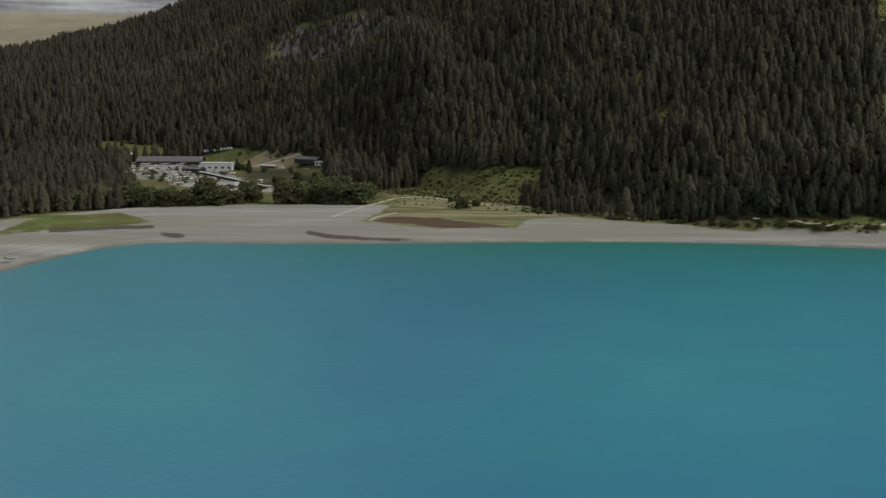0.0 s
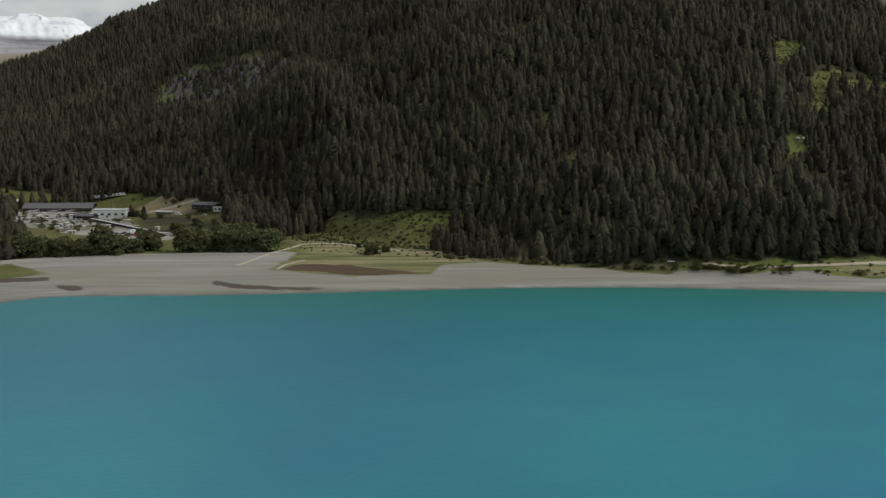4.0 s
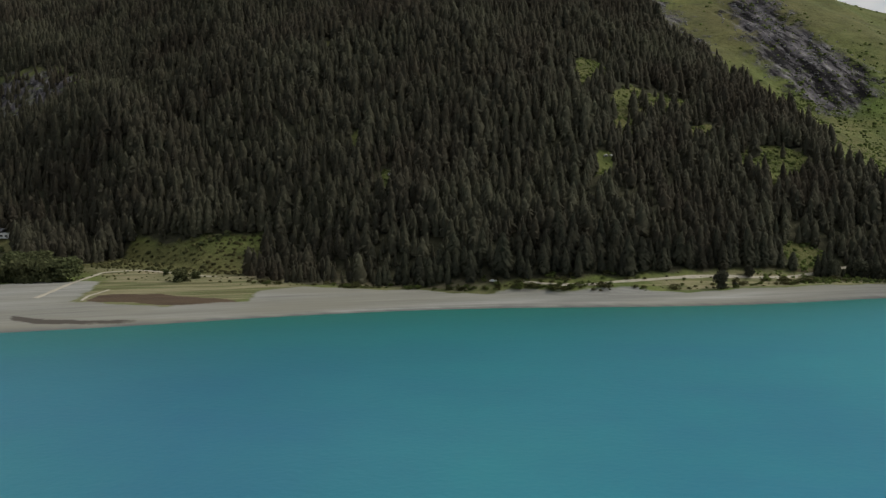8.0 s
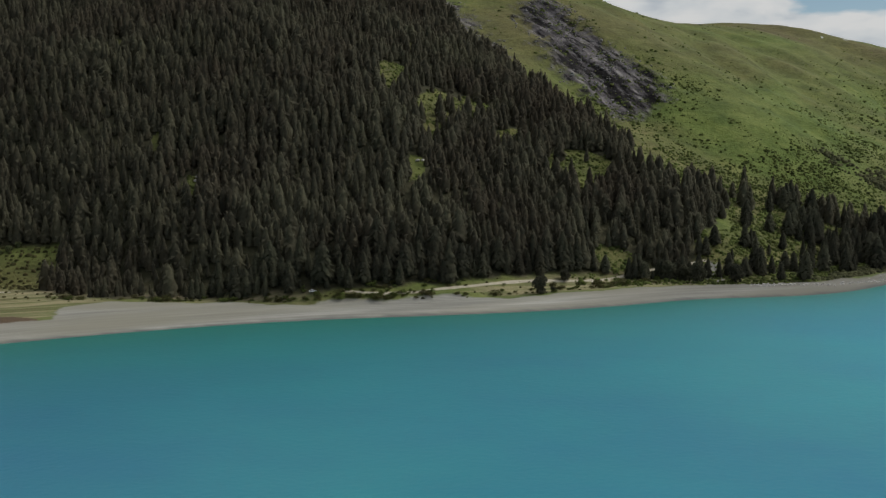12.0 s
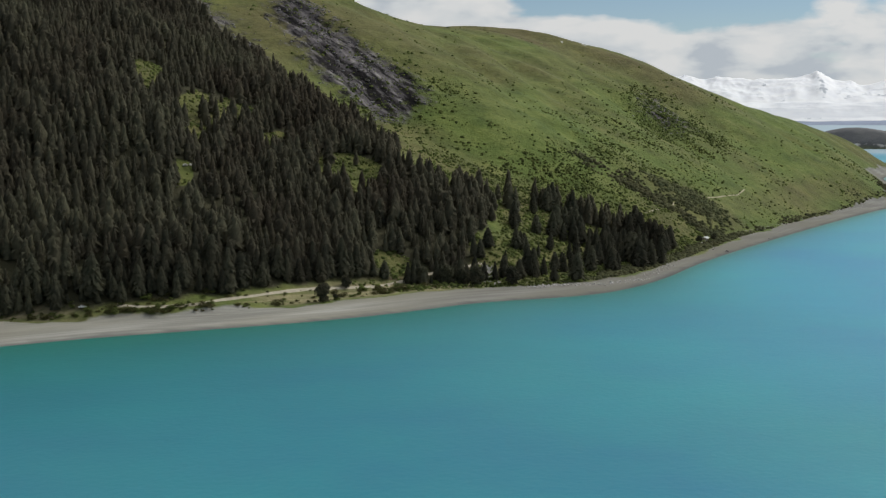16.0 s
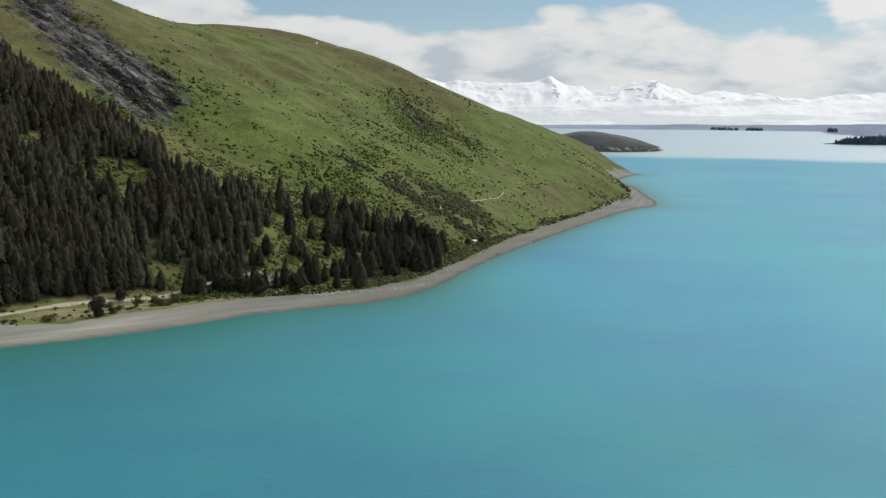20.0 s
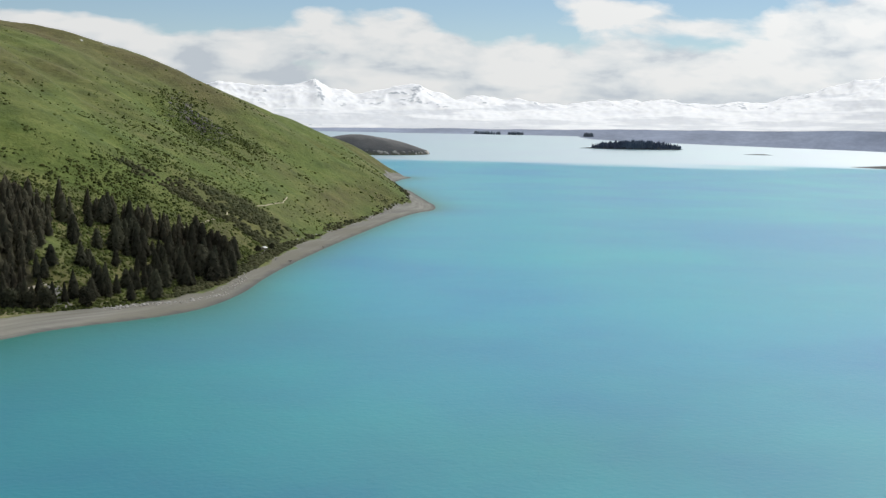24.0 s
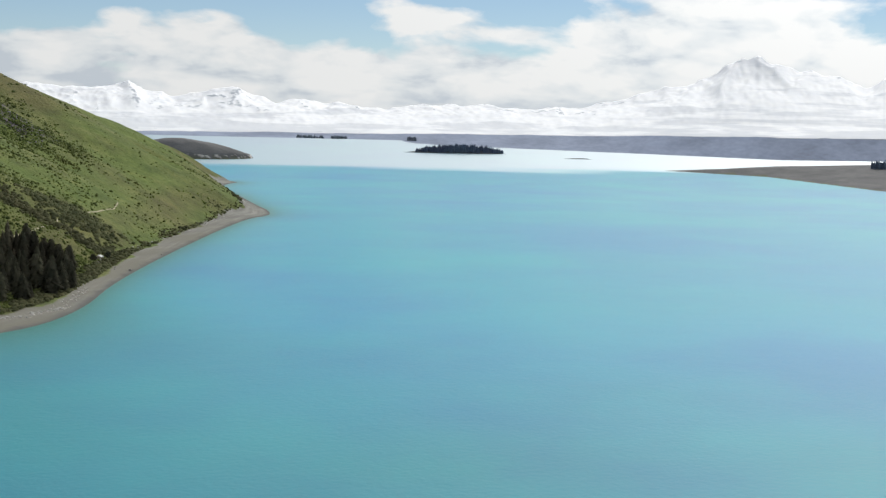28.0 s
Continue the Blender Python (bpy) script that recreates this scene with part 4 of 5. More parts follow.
def leaf_crown(seed, clumps=880, tall=1.0, wide=1.0):
    """A crown of many small leaf sprays on an uneven rounded form, one metre tall."""
    r = np.random.default_rng(seed)
    V, F = [], []
    lobes = [(0, 0, 0.5, 0.34)]
    for k in range(11):
        a, e = k * 2.4 + r.uniform(-0.4, 0.4), r.uniform(0.02, 0.26)
        lobes.append((math.cos(a) * e * wide, math.sin(a) * e * wide, r.uniform(0.10, 0.68), r.uniform(0.18, 0.28)))
    for _ in range(clumps):
        x, y, z, R = lobes[r.integers(0, len(lobes))]
        d = r.normal(size=3)
        d /= np.linalg.norm(d)
        d[2] = abs(d[2]) * 0.9 - 0.25
        c = np.array([x, y, z]) + d * R * r.uniform(0.75, 1.08) * np.array([wide, wide, 0.9 * tall])
        if c[2] < 0.04:
            c[2] = r.uniform(0.04, 0.2)
        for _ in range(4):
            e = c + r.normal(size=3) * 0.03
            s = r.uniform(0.036, 0.064)
            n = d + r.normal(size=3) * 0.6
            n /= np.linalg.norm(n)
            t = np.cross(n, (0.3, 0.2, 1.0))
            t /= np.linalg.norm(t)
            b = np.cross(n, t)
            k = len(V)
            V += [e + t * s, e + b * s * 0.8, e - t * s, e - b * s * 0.8]
            F += [(k, k + 1, k + 2), (k, k + 2, k + 3)]
    return np.array(V), np.array(F)


def limb_mesh(seed):
    """A short tapered trunk that forks into limbs, for a crown one metre tall."""
    r = np.random.default_rng(seed)
    V, F = [], []
    def tube(a, b, ra, rb):
        a, b = np.array(a, float), np.array(b, float)
        ax = (b - a) / np.linalg.norm(b - a)
        u = np.cross(ax, (0.31, 0.87, 0.2))
        u /= np.linalg.norm(u)
        w = np.cross(ax, u)
        k = len(V)
        for p, rad in ((a, ra), (b, rb)):
            for j in range(6):
                V.append(p + (u * math.cos(j * math.pi / 3) + w * math.sin(j * math.pi / 3)) * rad)
        for j in range(6):
            F.append((k + j, k + (j + 1) % 6, k + 6 + (j + 1) % 6, k + 6 + j))
    tube((0, 0, -0.05), (0.01, 0, 0.25), 0.035, 0.026)
    for _ in range(5):
        a = r.uniform(0, 6.28)
        q = (math.cos(a) * 0.22, math.sin(a) * 0.22, r.uniform(0.45, 0.7))
        tube((0.01, 0, 0.23), q, 0.022, 0.009)
    return mesh_of("trunk", V, F)


def make_willow(seed):
    root = new("willow_tree")
    part("trunk", limb_mesh(seed), MAT_BARK, root)
    V, F = leaf_crown(seed)
    part("crown", mesh_of("crown", V, F, MAT_WILLOW, smooth=False), MAT_WILLOW, root)
    return root


rng_w = np.random.default_rng(77)
willows = [make_willow(500 + k) for k in range(4)]
WILLOW_ROW = [(-699, 486, 12), (-488, 657, 8), (-693, 496, 12), (-689, 511, 13), (-680, 524, 13), (-668, 533, 12), (-657, 541, 12), (-648, 550, 11), (-641, 561, 14),
              (-636, 571, 14), (-633, 583, 10), (-634, 598, 12), (-604, 603, 14), (-597, 611, 15), (-581, 620, 14), (-570, 626, 15), (-558, 632, 13),
              (-612, 622, 12), (-650, 575, 11), (-668, 552, 12), (-690, 534, 14), (-705, 515, 14), (-590, 640, 14), (-615, 650, 13),
              (-836, 766, 4), (-826, 768, 5), (-816, 766, 4), (-790, 762, 4), (-497, 671, 5), (-487, 673, 4), (-516, 682, 4), (-524, 737, 3), (-519, 741, 3), (-515, 746, 4), (-512, 752, 3)]
for n, (x, y, h) in enumerate(WILLOW_ROW):
    ob = willows[n % 4] if n < 4 else copy_thing(willows[n % 4], Matrix.Identity(4))
    stand(ob, x, y, float(land_z((x, y))[0]) - 0.10 * h, rng_w.uniform(0, 6.28), h * rng_w.uniform(1.4, 1.8), rng_w.uniform(0.9, 1.2))
    tagged(ob, "rounded dark green willow beside the camp" if h > 8 else "small round green willow in the lakeside meadow", "willow tree", "willows along the beach")

# shrubs that stand singly along the top of the beach
LEAFY = []
for k in range(4):
    V, F = leaf_crown(760 + k, 120, 1.0, 1.3)
    V = V * np.array([1.0, 1.0, 0.85])
    LEAFY.append(mesh_of("shrub", V, F, MAT_BRUSH if k % 2 else MAT_SCRUB, smooth=False))
rng_s = np.random.default_rng(78)
shrub_line = arr((-490, 672), (-452, 664), (-420, 664), (-390, 668), (-350, 676), (-318, 681), (-288, 684), (-265, 690), (-240, 698), (-215, 710), (-188, 728), (-160, 745), (-120, 780), (-90, 803), (-60, 812))
seg = np.linalg.norm(np.diff(shrub_line, axis=0), axis=1)
cum = np.concatenate([[0], np.cumsum(seg)])
heads = rng_s.uniform(0, cum[-1], 46)
for n in range(250):
    # in clumps of a few
    s = float(np.clip(heads[int(rng_s.integers(0, 46))] + rng_s.normal(0, 5), 0, cum[-1]))
    x, y = np.interp(s, cum, shrub_line[:, 0]), np.interp(s, cum, shrub_line[:, 1])
    off = abs(rng_s.normal(0, 5 if x < -250 else 9)) - 3
    x, y = x - off * 0.45 + rng_s.normal(0, 1.5), y + off * 0.9
    h = float(1.3 + rng_s.gamma(2.0, 0.75))
    ob = new("shrub", LEAFY[int(rng_s.integers(0, 4))])
    stand(ob, x, y, float(land_z((x, y))[0]) - 0.15, rng_s.uniform(0, 6.28), h, rng_s.uniform(1.0, 1.7))
    tagged(ob, "low olive-brown shrub at the top of the beach", "shrub", "shrubs along the beach")

# larger dark bushes near the water
bushy = []
for k in range(2):
    root = new("bushy_conifer")
    part("trunk", limb_mesh(540 + k), MAT_BARK, root)
    V, F = leaf_crown(545 + k, 700)
    part("crown", mesh_of("crown", V * np.array([0.95, 0.95, 1.05]), F, MAT_PINE_NEAR, smooth=False), MAT_PINE_NEAR, root)
    bushy.append(root)
for k, (x, y, h, w) in enumerate(((-161, 743, 13, 0.75), (-149, 777, 9, 0.8), (-154, 752, 4, 1.0), (-101, 812, 13, 0.7), (-85, 815, 14, 0.95), (-66, 806, 15, 0.7), (-75, 812, 12, 0.8), (-42, 812, 14, 0.8), (166, 1096, 7, 0.8), (150, 1086, 6, 1.0))):
    ob = bushy[k % 2] if k < 2 else copy_thing(bushy[k % 2], Matrix.Identity(4))
    stand(ob, x, y, float(land_z((x, y))[0]) - 0.2, rng_s.uniform(0, 6.28), h, w + 0.15)
    tagged(ob, "bushy dark conifer standing alone by the beach", "conifer", "bushy conifers by the beach")

# ---------------------------------------------------------------- scrub on the open slope
BAND = arr((40, 1190), (96, 1188), (143, 1223), (185, 1238), (212, 1222), (224, 1190), (212, 1147), (190, 1118), (168, 1110), (140, 1136), (104, 1146), (60, 1160))
THICKET = arr((210, 1679), (266, 1675), (308, 1560), (259, 1443), (187, 1416), (167, 1492))
LOWER = arr((28, 1123), (91, 1140), (145, 1136), (192, 1130), (120, 1035), (76, 1064), (22, 1067))


def slope_scrub():
    rng = np.random.default_rng(91)
    P = np.column_stack([rng.uniform(-420, 560, 430000), rng.uniform(780, 1800, 430000)])
    z, d, u = hill_height(P)
    bw = spline(u, BEACH)
    band = patch(P, BAND, 14)
    clump = fractal(P, 60, 4, 71)
    low = 1 - ease(60, 420, d)
    # lines of scrub that follow the fall of the slope
    lines = fractal(np.column_stack([P[:, 0] * 0.80 + P[:, 1] * 0.60, (P[:, 1] * 0.80 - P[:, 0] * 0.60) / 4.5]), 30, 4, 73)
    right = ease(820, 1250, u)
    want = 0.004 + 0.16 * ease(0.45, 0.75, lines) * (1 - ease(220, 430, d)) * (1 - 0.9 * right) + 0.50 * low * (1 - 0.88 * right) * ease(-0.9, 0.5, clump) + 0.26 * ease(0.35, 0.8, clump) * (1 - ease(160, 620, d)) * (1 - 0.85 * right)
    want = np.maximum(want, band * 0.62 * ease(-0.9, 0.4, clump))
    want = np.maximum(want, (0.70 - 0.50 * ease(900, 1100, u)) * (1 - ease(3, 20, d - bw - 8 * clump)) * ease(700, 800, u))
    want = np.maximum(want, np.maximum(0.60 * patch(P, THICKET, 30) * ease(-0.75, 0.25, clump), 0.22 * patch(P, LOWER, 15)))
    want = np.maximum(want, 0.52 * patch(P, OPEN_WOOD, 8))
    want = np.maximum(want, 0.8 * (1 - ease(12, 30, d - bw)) * ease(520, 580, u) * (1 - ease(860, 900, u)))
    want = np.maximum(want, 0.14 * patch(P, SLIDE, 50) * ease(0.0, 0.5, clump))
    for x, y, a, b in GLADES[:6]:
        want = np.maximum(want, 0.35 * (glade_gap(P, x, y, a, b) < 1))
    want *= d > bw + 1
    wood_in = inside(P, FOREST) & ~inside(P, OPEN_WOOD)
    glade = np.zeros(len(P), bool)
    for x, y, a, b in GLADES:
        glade |= glade_gap(P, x, y, a + 3, b + 3) < 1
    fringe = (d < bw + 24) & (u > 520)
    keep = (rng.random(len(P)) < want) & (~wood_in | glade | fringe) & (np.hypot(P[:, 0] + 20, P[:, 1] - 900) < 1500)
    band = np.maximum(band, (d - bw < 16 + 8 * clump) * (u > 640) * 0.4)
    P, z, band = P[keep], z[keep], band[keep]
    size = rng.gamma(3.0, 0.38, len(P)).clip(0.5, 3.0) + band * rng.uniform(0.5, 2.2, len(P))
    return np.column_stack([P, z - 0.1]), size, rng, band > 0.35


sp, sz, rng_b, thorn = slope_scrub()
for name, pick, mat, label in (("hillside_scrub", ~thorn, MAT_SCRUB, "dark green thorny scrub dotted over the grass slope"),
                               ("thorn_thicket", thorn, MAT_THORN, "dense grey-brown thorn thicket above the shore")):
    tagged(new(name, scatter_mesh(name, [lump_template(800 + k, 2, 6, 0.7) for k in range(5)], sp[pick], sz[pick], rng_b.uniform(1.2, 2.1, int(pick.sum())), mat, 92)),
           label, "scrub", kind="stuff")


# triangle meadow scrub and terrace tussocks
def meadow_scrub():
    rng = np.random.default_rng(93)
    P = jittered(-620, -60, 560, 860, 4.0, rng)
    z, d, u = hill_height(P)
    bw = spline(u, BEACH)
    free = ~inside(P, FOREST) & (d > bw + 3) | inside(P, MEADOW) & (P[:, 1] > 655)
    tri = (P[:, 0] < -455) & (P[:, 1] > 695)
    want = np.where(tri, 0.75, 0.22)
    keep = free & (rng.random(len(P)) < want)
    P, z = P[keep], z[keep]
    return np.column_stack([P, z - 0.1]), rng.uniform(0.7, 1.7, len(P)) + (P[:, 1] > 695) * (P[:, 0] < -455) * rng.uniform(0, 1.4, len(P)), rng


sp, sz, rng_b = meadow_scrub()
tagged(new("meadow_scrub", scatter_mesh("meadow_scrub", [lump_template(820 + k, 2, 6, 0.7) for k in range(4)], sp, sz, rng_b.uniform(1.1, 2.0, len(sp)), MAT_BRUSH, 94)),
       "low brown-green scrub on the lakeside meadow", "scrub", kind="stuff")

# ---------------------------------------------------------------- stones
def rock_template(seed):
    r = np.random.default_rng(seed)
    bm = bmesh.new()
    bmesh.ops.create_icosphere(bm, subdivisions=1, radius=0.5)
    for v in bm.verts:
        v.co *= r.uniform(0.65, 1.15)
        v.co.z *= 0.7
    bm.verts.ensure_lookup_table()
    V = np.array([v.co[:] for v in bm.verts])
    F = np.array([[v.index for v in f.verts] for f in bm.faces])
    bm.free()
    return V, F


ROCKS = [rock_template(900 + k) for k in range(6)]


def slide_rocks():
    rng = np.random.default_rng(95)
    P = np.concatenate([jittered(-370, -70, 1150, 1570, 3.4, rng), jittered(150, 260, 1460, 1700, 5.0, rng), jittered(-1110, -770, 965, 1130, 6.0, rng)])
    w = np.maximum.reduce([patch(P, SLIDE, 14), patch(P, STREAK, 12), patch(P, CRAGS, 10), patch(P, SCREE, 8)])
    keep = rng.random(len(P)) < w * (0.30 + 0.45 * wobble(P, 22, 3))
    P = P[keep]
    return np.column_stack([P, land_z(P) + 0.1]), rng.gamma(2.0, 0.75, len(P)).clip(0.6, 4.5), rng


sp, sz, rng_b = slide_rocks()
tagged(new("rock_slide", scatter_mesh("rock_slide", ROCKS, sp, sz, rng_b.uniform(0.9, 1.6, len(sp)), MAT_STONE, 96)),
       "broken grey rock spilling down the hillside", "rocks", kind="stuff")


def shore_rocks():
    rng = np.random.default_rng(97)
    s = rng.uniform(0, 1, 520)
    top = arr((-30, 806), (20, 822), (52, 852), (84, 915), (105, 980), (138, 1058), (200, 1150), (300, 1290), (410, 1440), (492, 1556))
    q = np.linspace(0, 1, len(top))
    k = s ** 1.8
    P = np.column_stack([np.interp(k, q, top[:, 0]), np.interp(k, q, top[:, 1])]) + rng.normal(0, 2.2, (520, 2))
    return np.column_stack([P, land_z(P)]), rng.gamma(2.0, 0.5, 520).clip(0.4, 2.6), rng


sp, sz, rng_b = shore_rocks()
tagged(new("shore_stones", scatter_mesh("shore_stones", ROCKS, sp, sz, rng_b.uniform(0.9, 1.5, len(sp)), MAT_PALE, 98)),
       "pale boulders along the foot of the wooded bank", "stones", kind="stuff")
ROCK_MESH = [mesh_of("boulder", V, F, MAT_STONE, smooth=False) for V, F in ROCKS]
PALE_MESH = [mesh_of("boulder", V, F, MAT_PALE, smooth=False) for V, F in ROCKS]
for n, (x, y, s) in enumerate(((159, 1026, 3.2), (148, 1030, 2.0), (144, 1034, 1.8), (139, 1036, 1.5), (152, 1040, 1.6), (130, 1022, 1.5), (226, 1128, 2.0), (118, 996, 1.6))):
    ob = new("boulder", ROCK_MESH[n % 6])
    stand(ob, x, y, float(land_z((x, y))[0]) + 0.1 * s, n * 1.3, s, 1.2)
    tagged(ob, "dark wet boulder lying on the shingle beach", "boulder", "boulders on the beach")
for n, (x, y, s) in enumerate(((-261, 858, 4.0), (-258, 861, 2.6), (-403, 797, 4.0), (-399, 801, 3.0), (-405, 802, 2.4), (-452, 858, 3.0), (-300, 1000, 3.0), (-325, 930, 3.0), (-210, 900, 2.5), (-160, 830, 2.5), (-480, 930, 3.0), (-620, 1000, 3.5))):
    ob = new("boulder", PALE_MESH[n % 6])
    stand(ob, x, y, float(land_z((x, y))[0]) + 0.2 * s, n * 2.1, s, 1.2)
    tagged(ob, "pale grey rock outcrop showing between the pines", "boulder", "rocks in the forest")


# ---------------------------------------------------------------- tracks
def ribbon(name, points, width, mat, label, lift=0.14):
    p = np.array(points, float)
    cum = np.concatenate([[0], np.cumsum(np.linalg.norm(np.diff(p, axis=0), axis=1))])
    s = np.arange(0, cum[-1], 2.0)
    c = np.column_stack([np.interp(s, cum, p[:, 0]), np.interp(s, cum, p[:, 1])])
    for _ in range(6):
        c[1:-1] = (c[:-2] + 2 * c[1:-1] + c[2:]) / 4
    t = np.gradient(c, axis=0)
    n = np.column_stack([-t[:, 1], t[:, 0]]) / np.linalg.norm(t, axis=1)[:, None]
    k = 5
    rows = []
    for j in range(k):
        e = (j / (k - 1) - 0.5) * width
        q = c + n * (e * (1 + 0.25 * wobble(c, 9, 3)))[:, None]
        rows.append(np.column_stack([q, land_z(q) + lift + (0.05 if 0 < j < k - 1 else -0.25)]))
    V = np.stack(rows, 1).reshape(-1, 3)
    i = np.arange(len(c) - 1)[:, None] * k + np.arange(k - 1)[None, :]
    F = np.stack([i, i + k, i + k + 1, i + 1], -1).reshape(-1, 4)
    return tagged(new(name, mesh_of(name, V, F, mat)), label, "track", kind="structure")


ribbon("road", [(-272, 694), (-252, 697), (-231, 706), (-173, 757), (-126, 797), (-100, 824), (-80, 838), (-58, 852)], 3.0, MAT_GRAVEL, "pale gravel road along the foot of the forest")
ribbon("road", [(-528, 568), (-545, 618), (-564, 676), (-547, 696), (-505, 690), (-478, 684)], 4.0, MAT_GRAVEL, "pale gravel track across the lakeside meadow")
ribbon("road", [(-497, 570), (-505, 588), (-508, 612)], 2.4, MAT_GRAVEL, "short pale path between the fields")
ribbon("road", [(80, 1080), (98, 1098), (120, 1127), (139, 1147), (145, 1164)], 1.4, MAT_FOOTPATH, "narrow pale walking track on the grass slope", 0.25)
ribbon("road", [(195, 1234), (225, 1275), (247, 1308), (266, 1350)], 1.2, MAT_FOOTPATH, "narrow pale walking track above the shore", 0.25)

# ---------------------------------------------------------------- far shore: island, islet, woods
def pulled(P3):
    return drawn_in(np.atleast_2d(np.asarray(P3, float)))


def reach_scale(P2):
    v = np.asarray(P2, float) - HUB[:2]
    D = np.hypot(v[..., 0], v[..., 1])
    e = np.maximum(D - 2500, 0)
    return (np.minimum(D, 2500) + e / (1 + e / 1600)) / D


def mound(name, cx, cy, a, b, turn, high, mat, label, category):
    """A low island in the lake."""
    t = np.linspace(0, 2 * math.pi, 72, endpoint=False)
    r = np.concatenate([[0.02], np.linspace(0.1, 1.05, 16)])
    T, R = np.meshgrid(t, r, indexing="ij")
    edge = 1 + 0.12 * np.sin(3 * T + cx) + 0.07 * np.sin(7 * T + cy)
    x, y = a * R * np.cos(T) * edge, b * R * np.sin(T) * edge
    z = high * (1 - R**2.2) + 2 * np.sin(x / 40) * (1 - R)
    c, s = math.cos(turn), math.sin(turn)
    X = np.column_stack([(cx + x * c - y * s).ravel(), (cy + x * s + y * c).ravel(), z.ravel()])
    n = len(r)
    i = np.arange(len(t))[:, None] * n + np.arange(n - 1)[None, :]
    j = np.roll(np.arange(len(t)), -1)[:, None] * n + np.arange(n - 1)[None, :]
    F = np.stack([i, i + 1, j + 1, j], -1).reshape(-1, 4)
    return tagged(new(name, mesh_of(name, pulled(X), F, mat)), label, category, kind="structure")


MAT_HEATH = plain("grey heath", (0.125, 0.125, 0.130), 0.95, 0.25, 0.03)
ISLE = (4246.0, 6338.0, 335.0, 120.0, -0.13)
mound("island", *ISLE, 20, MAT_HEATH, "low wooded island in the lake", "island")
mound("islet", 4073, 5006, 75, 30, -0.6, 4, MAT_HEATH, "small bare gravel islet in the lake", "islet")


def far_woods():
    rng = np.random.default_rng(41)
    places, heights = [], []
    c, s = math.cos(ISLE[4]), math.sin(ISLE[4])
    for _ in range(620):
        a, r = rng.uniform(0, 6.283), math.sqrt(rng.uniform(0, 0.86))
        x, y = ISLE[2] * r * math.cos(a), ISLE[3] * r * math.sin(a)
        P = (ISLE[0] + x * c - y * s, ISLE[1] + x * s + y * c)
        h = rng.normal(30, 7) * (0.55 + 0.45 * (1 - (r ** 4)))
        q = pulled((*P, 20 * (1 - r**2.2) - 2))[0]
        places.append(q)
        heights.append(max(h, 9) * float(reach_scale(np.array(P))))
    for cx, cy, rx, ry, n in ((3560, 2700, 90, 50, 130),):
        for _ in range(n):
            P = (cx + rng.normal(0, rx * 0.5), cy + rng.normal(0, ry * 0.5))
            places.append(pulled((*P, float(far_height(np.array([P]))[0][0]) - 2))[0])
            heights.append(rng.normal(26, 5) * float(reach_scale(np.array(P))))
    return np.array(places), np.array(heights), rng


fp, fh, rng_f = far_woods()
tagged(new("island_woods", scatter_mesh("island_woods", [(V, F) for V, F, _ in PINES[:3]], fp, fh, rng_f.uniform(0.9, 1.3, len(fp)), MAT_HAZED_ISLEWOOD, 42)),
       "conifers crowded on the island and the far point, blued by haze", "trees", kind="stuff")


def far_belts():
    rng = np.random.default_rng(43)
    places, heights = [], []
    for b0, b1, R in ((-28.6, -27.4, 0.45), (-29.7, -29.0, 0.45), (-33.0, -32.6, 0.5)):
        for _ in range(90):
            b = math.radians(rng.uniform(b0, b1))
            deg = math.degrees(b)
            foot = float(skyline(deg, FAR_FOOT)) - 0.04
            top = float(skyline(deg, FAR_TOP))
            near, far = far_reach(np.array(deg))
            r = float(near + (far - near) * (R + rng.uniform(-0.03, 0.03)))
            e = foot + (top - foot) * (r - float(near)) / float(far - near)
            places.append((HUB[0] - math.sin(b) * r, HUB[1] + math.cos(b) * r, HUB[2] + r * math.tan(math.radians(e)) - 3))
            heights.append(rng.normal(11, 2))
    return np.array(places), np.array(heights), rng


fp, fh, rng_f = far_belts()
tagged(new("shelter_belts", scatter_mesh("shelter_belts", [(V, F) for V, F, _ in PINES[:3]], fp, fh, rng_f.uniform(1.2, 1.8, len(fp)), MAT_HAZED_BELTS, 44)),
       "shelter belts of trees on the far terraces, paled by haze", "trees", kind="stuff")


# ---------------------------------------------------------------- the camp
def box(x, y, z, w, d, h, bevel=0.0):
    """A box standing on z, as a bmesh; the edges are rounded by bevel."""
    bm = bmesh.new()
    bmesh.ops.create_cube(bm, size=1.0, matrix=Matrix.Translation((x, y, z + h / 2)) @ Matrix.Diagonal((w, d, h, 1)))
    if bevel:
        bmesh.ops.bevel(bm, geom=list(bm.edges), offset=bevel, segments=2, affect="EDGES", profile=0.5)
    return bm


def prism(profile, length):
    """A closed outline in y and z, drawn out along x round the middle."""
    bm = bmesh.new()
    a = [bm.verts.new((-length / 2, y, z)) for y, z in profile]
    b = [bm.verts.new((length / 2, y, z)) for y, z in profile]
    n = len(profile)
    bm.faces.new(a[::-1])
    bm.faces.new(b)
    for i in range(n):
        bm.faces.new((a[i], a[(i + 1) % n], b[(i + 1) % n], b[i]))
    bmesh.ops.recalc_face_normals(bm, faces=bm.faces)
    return bm


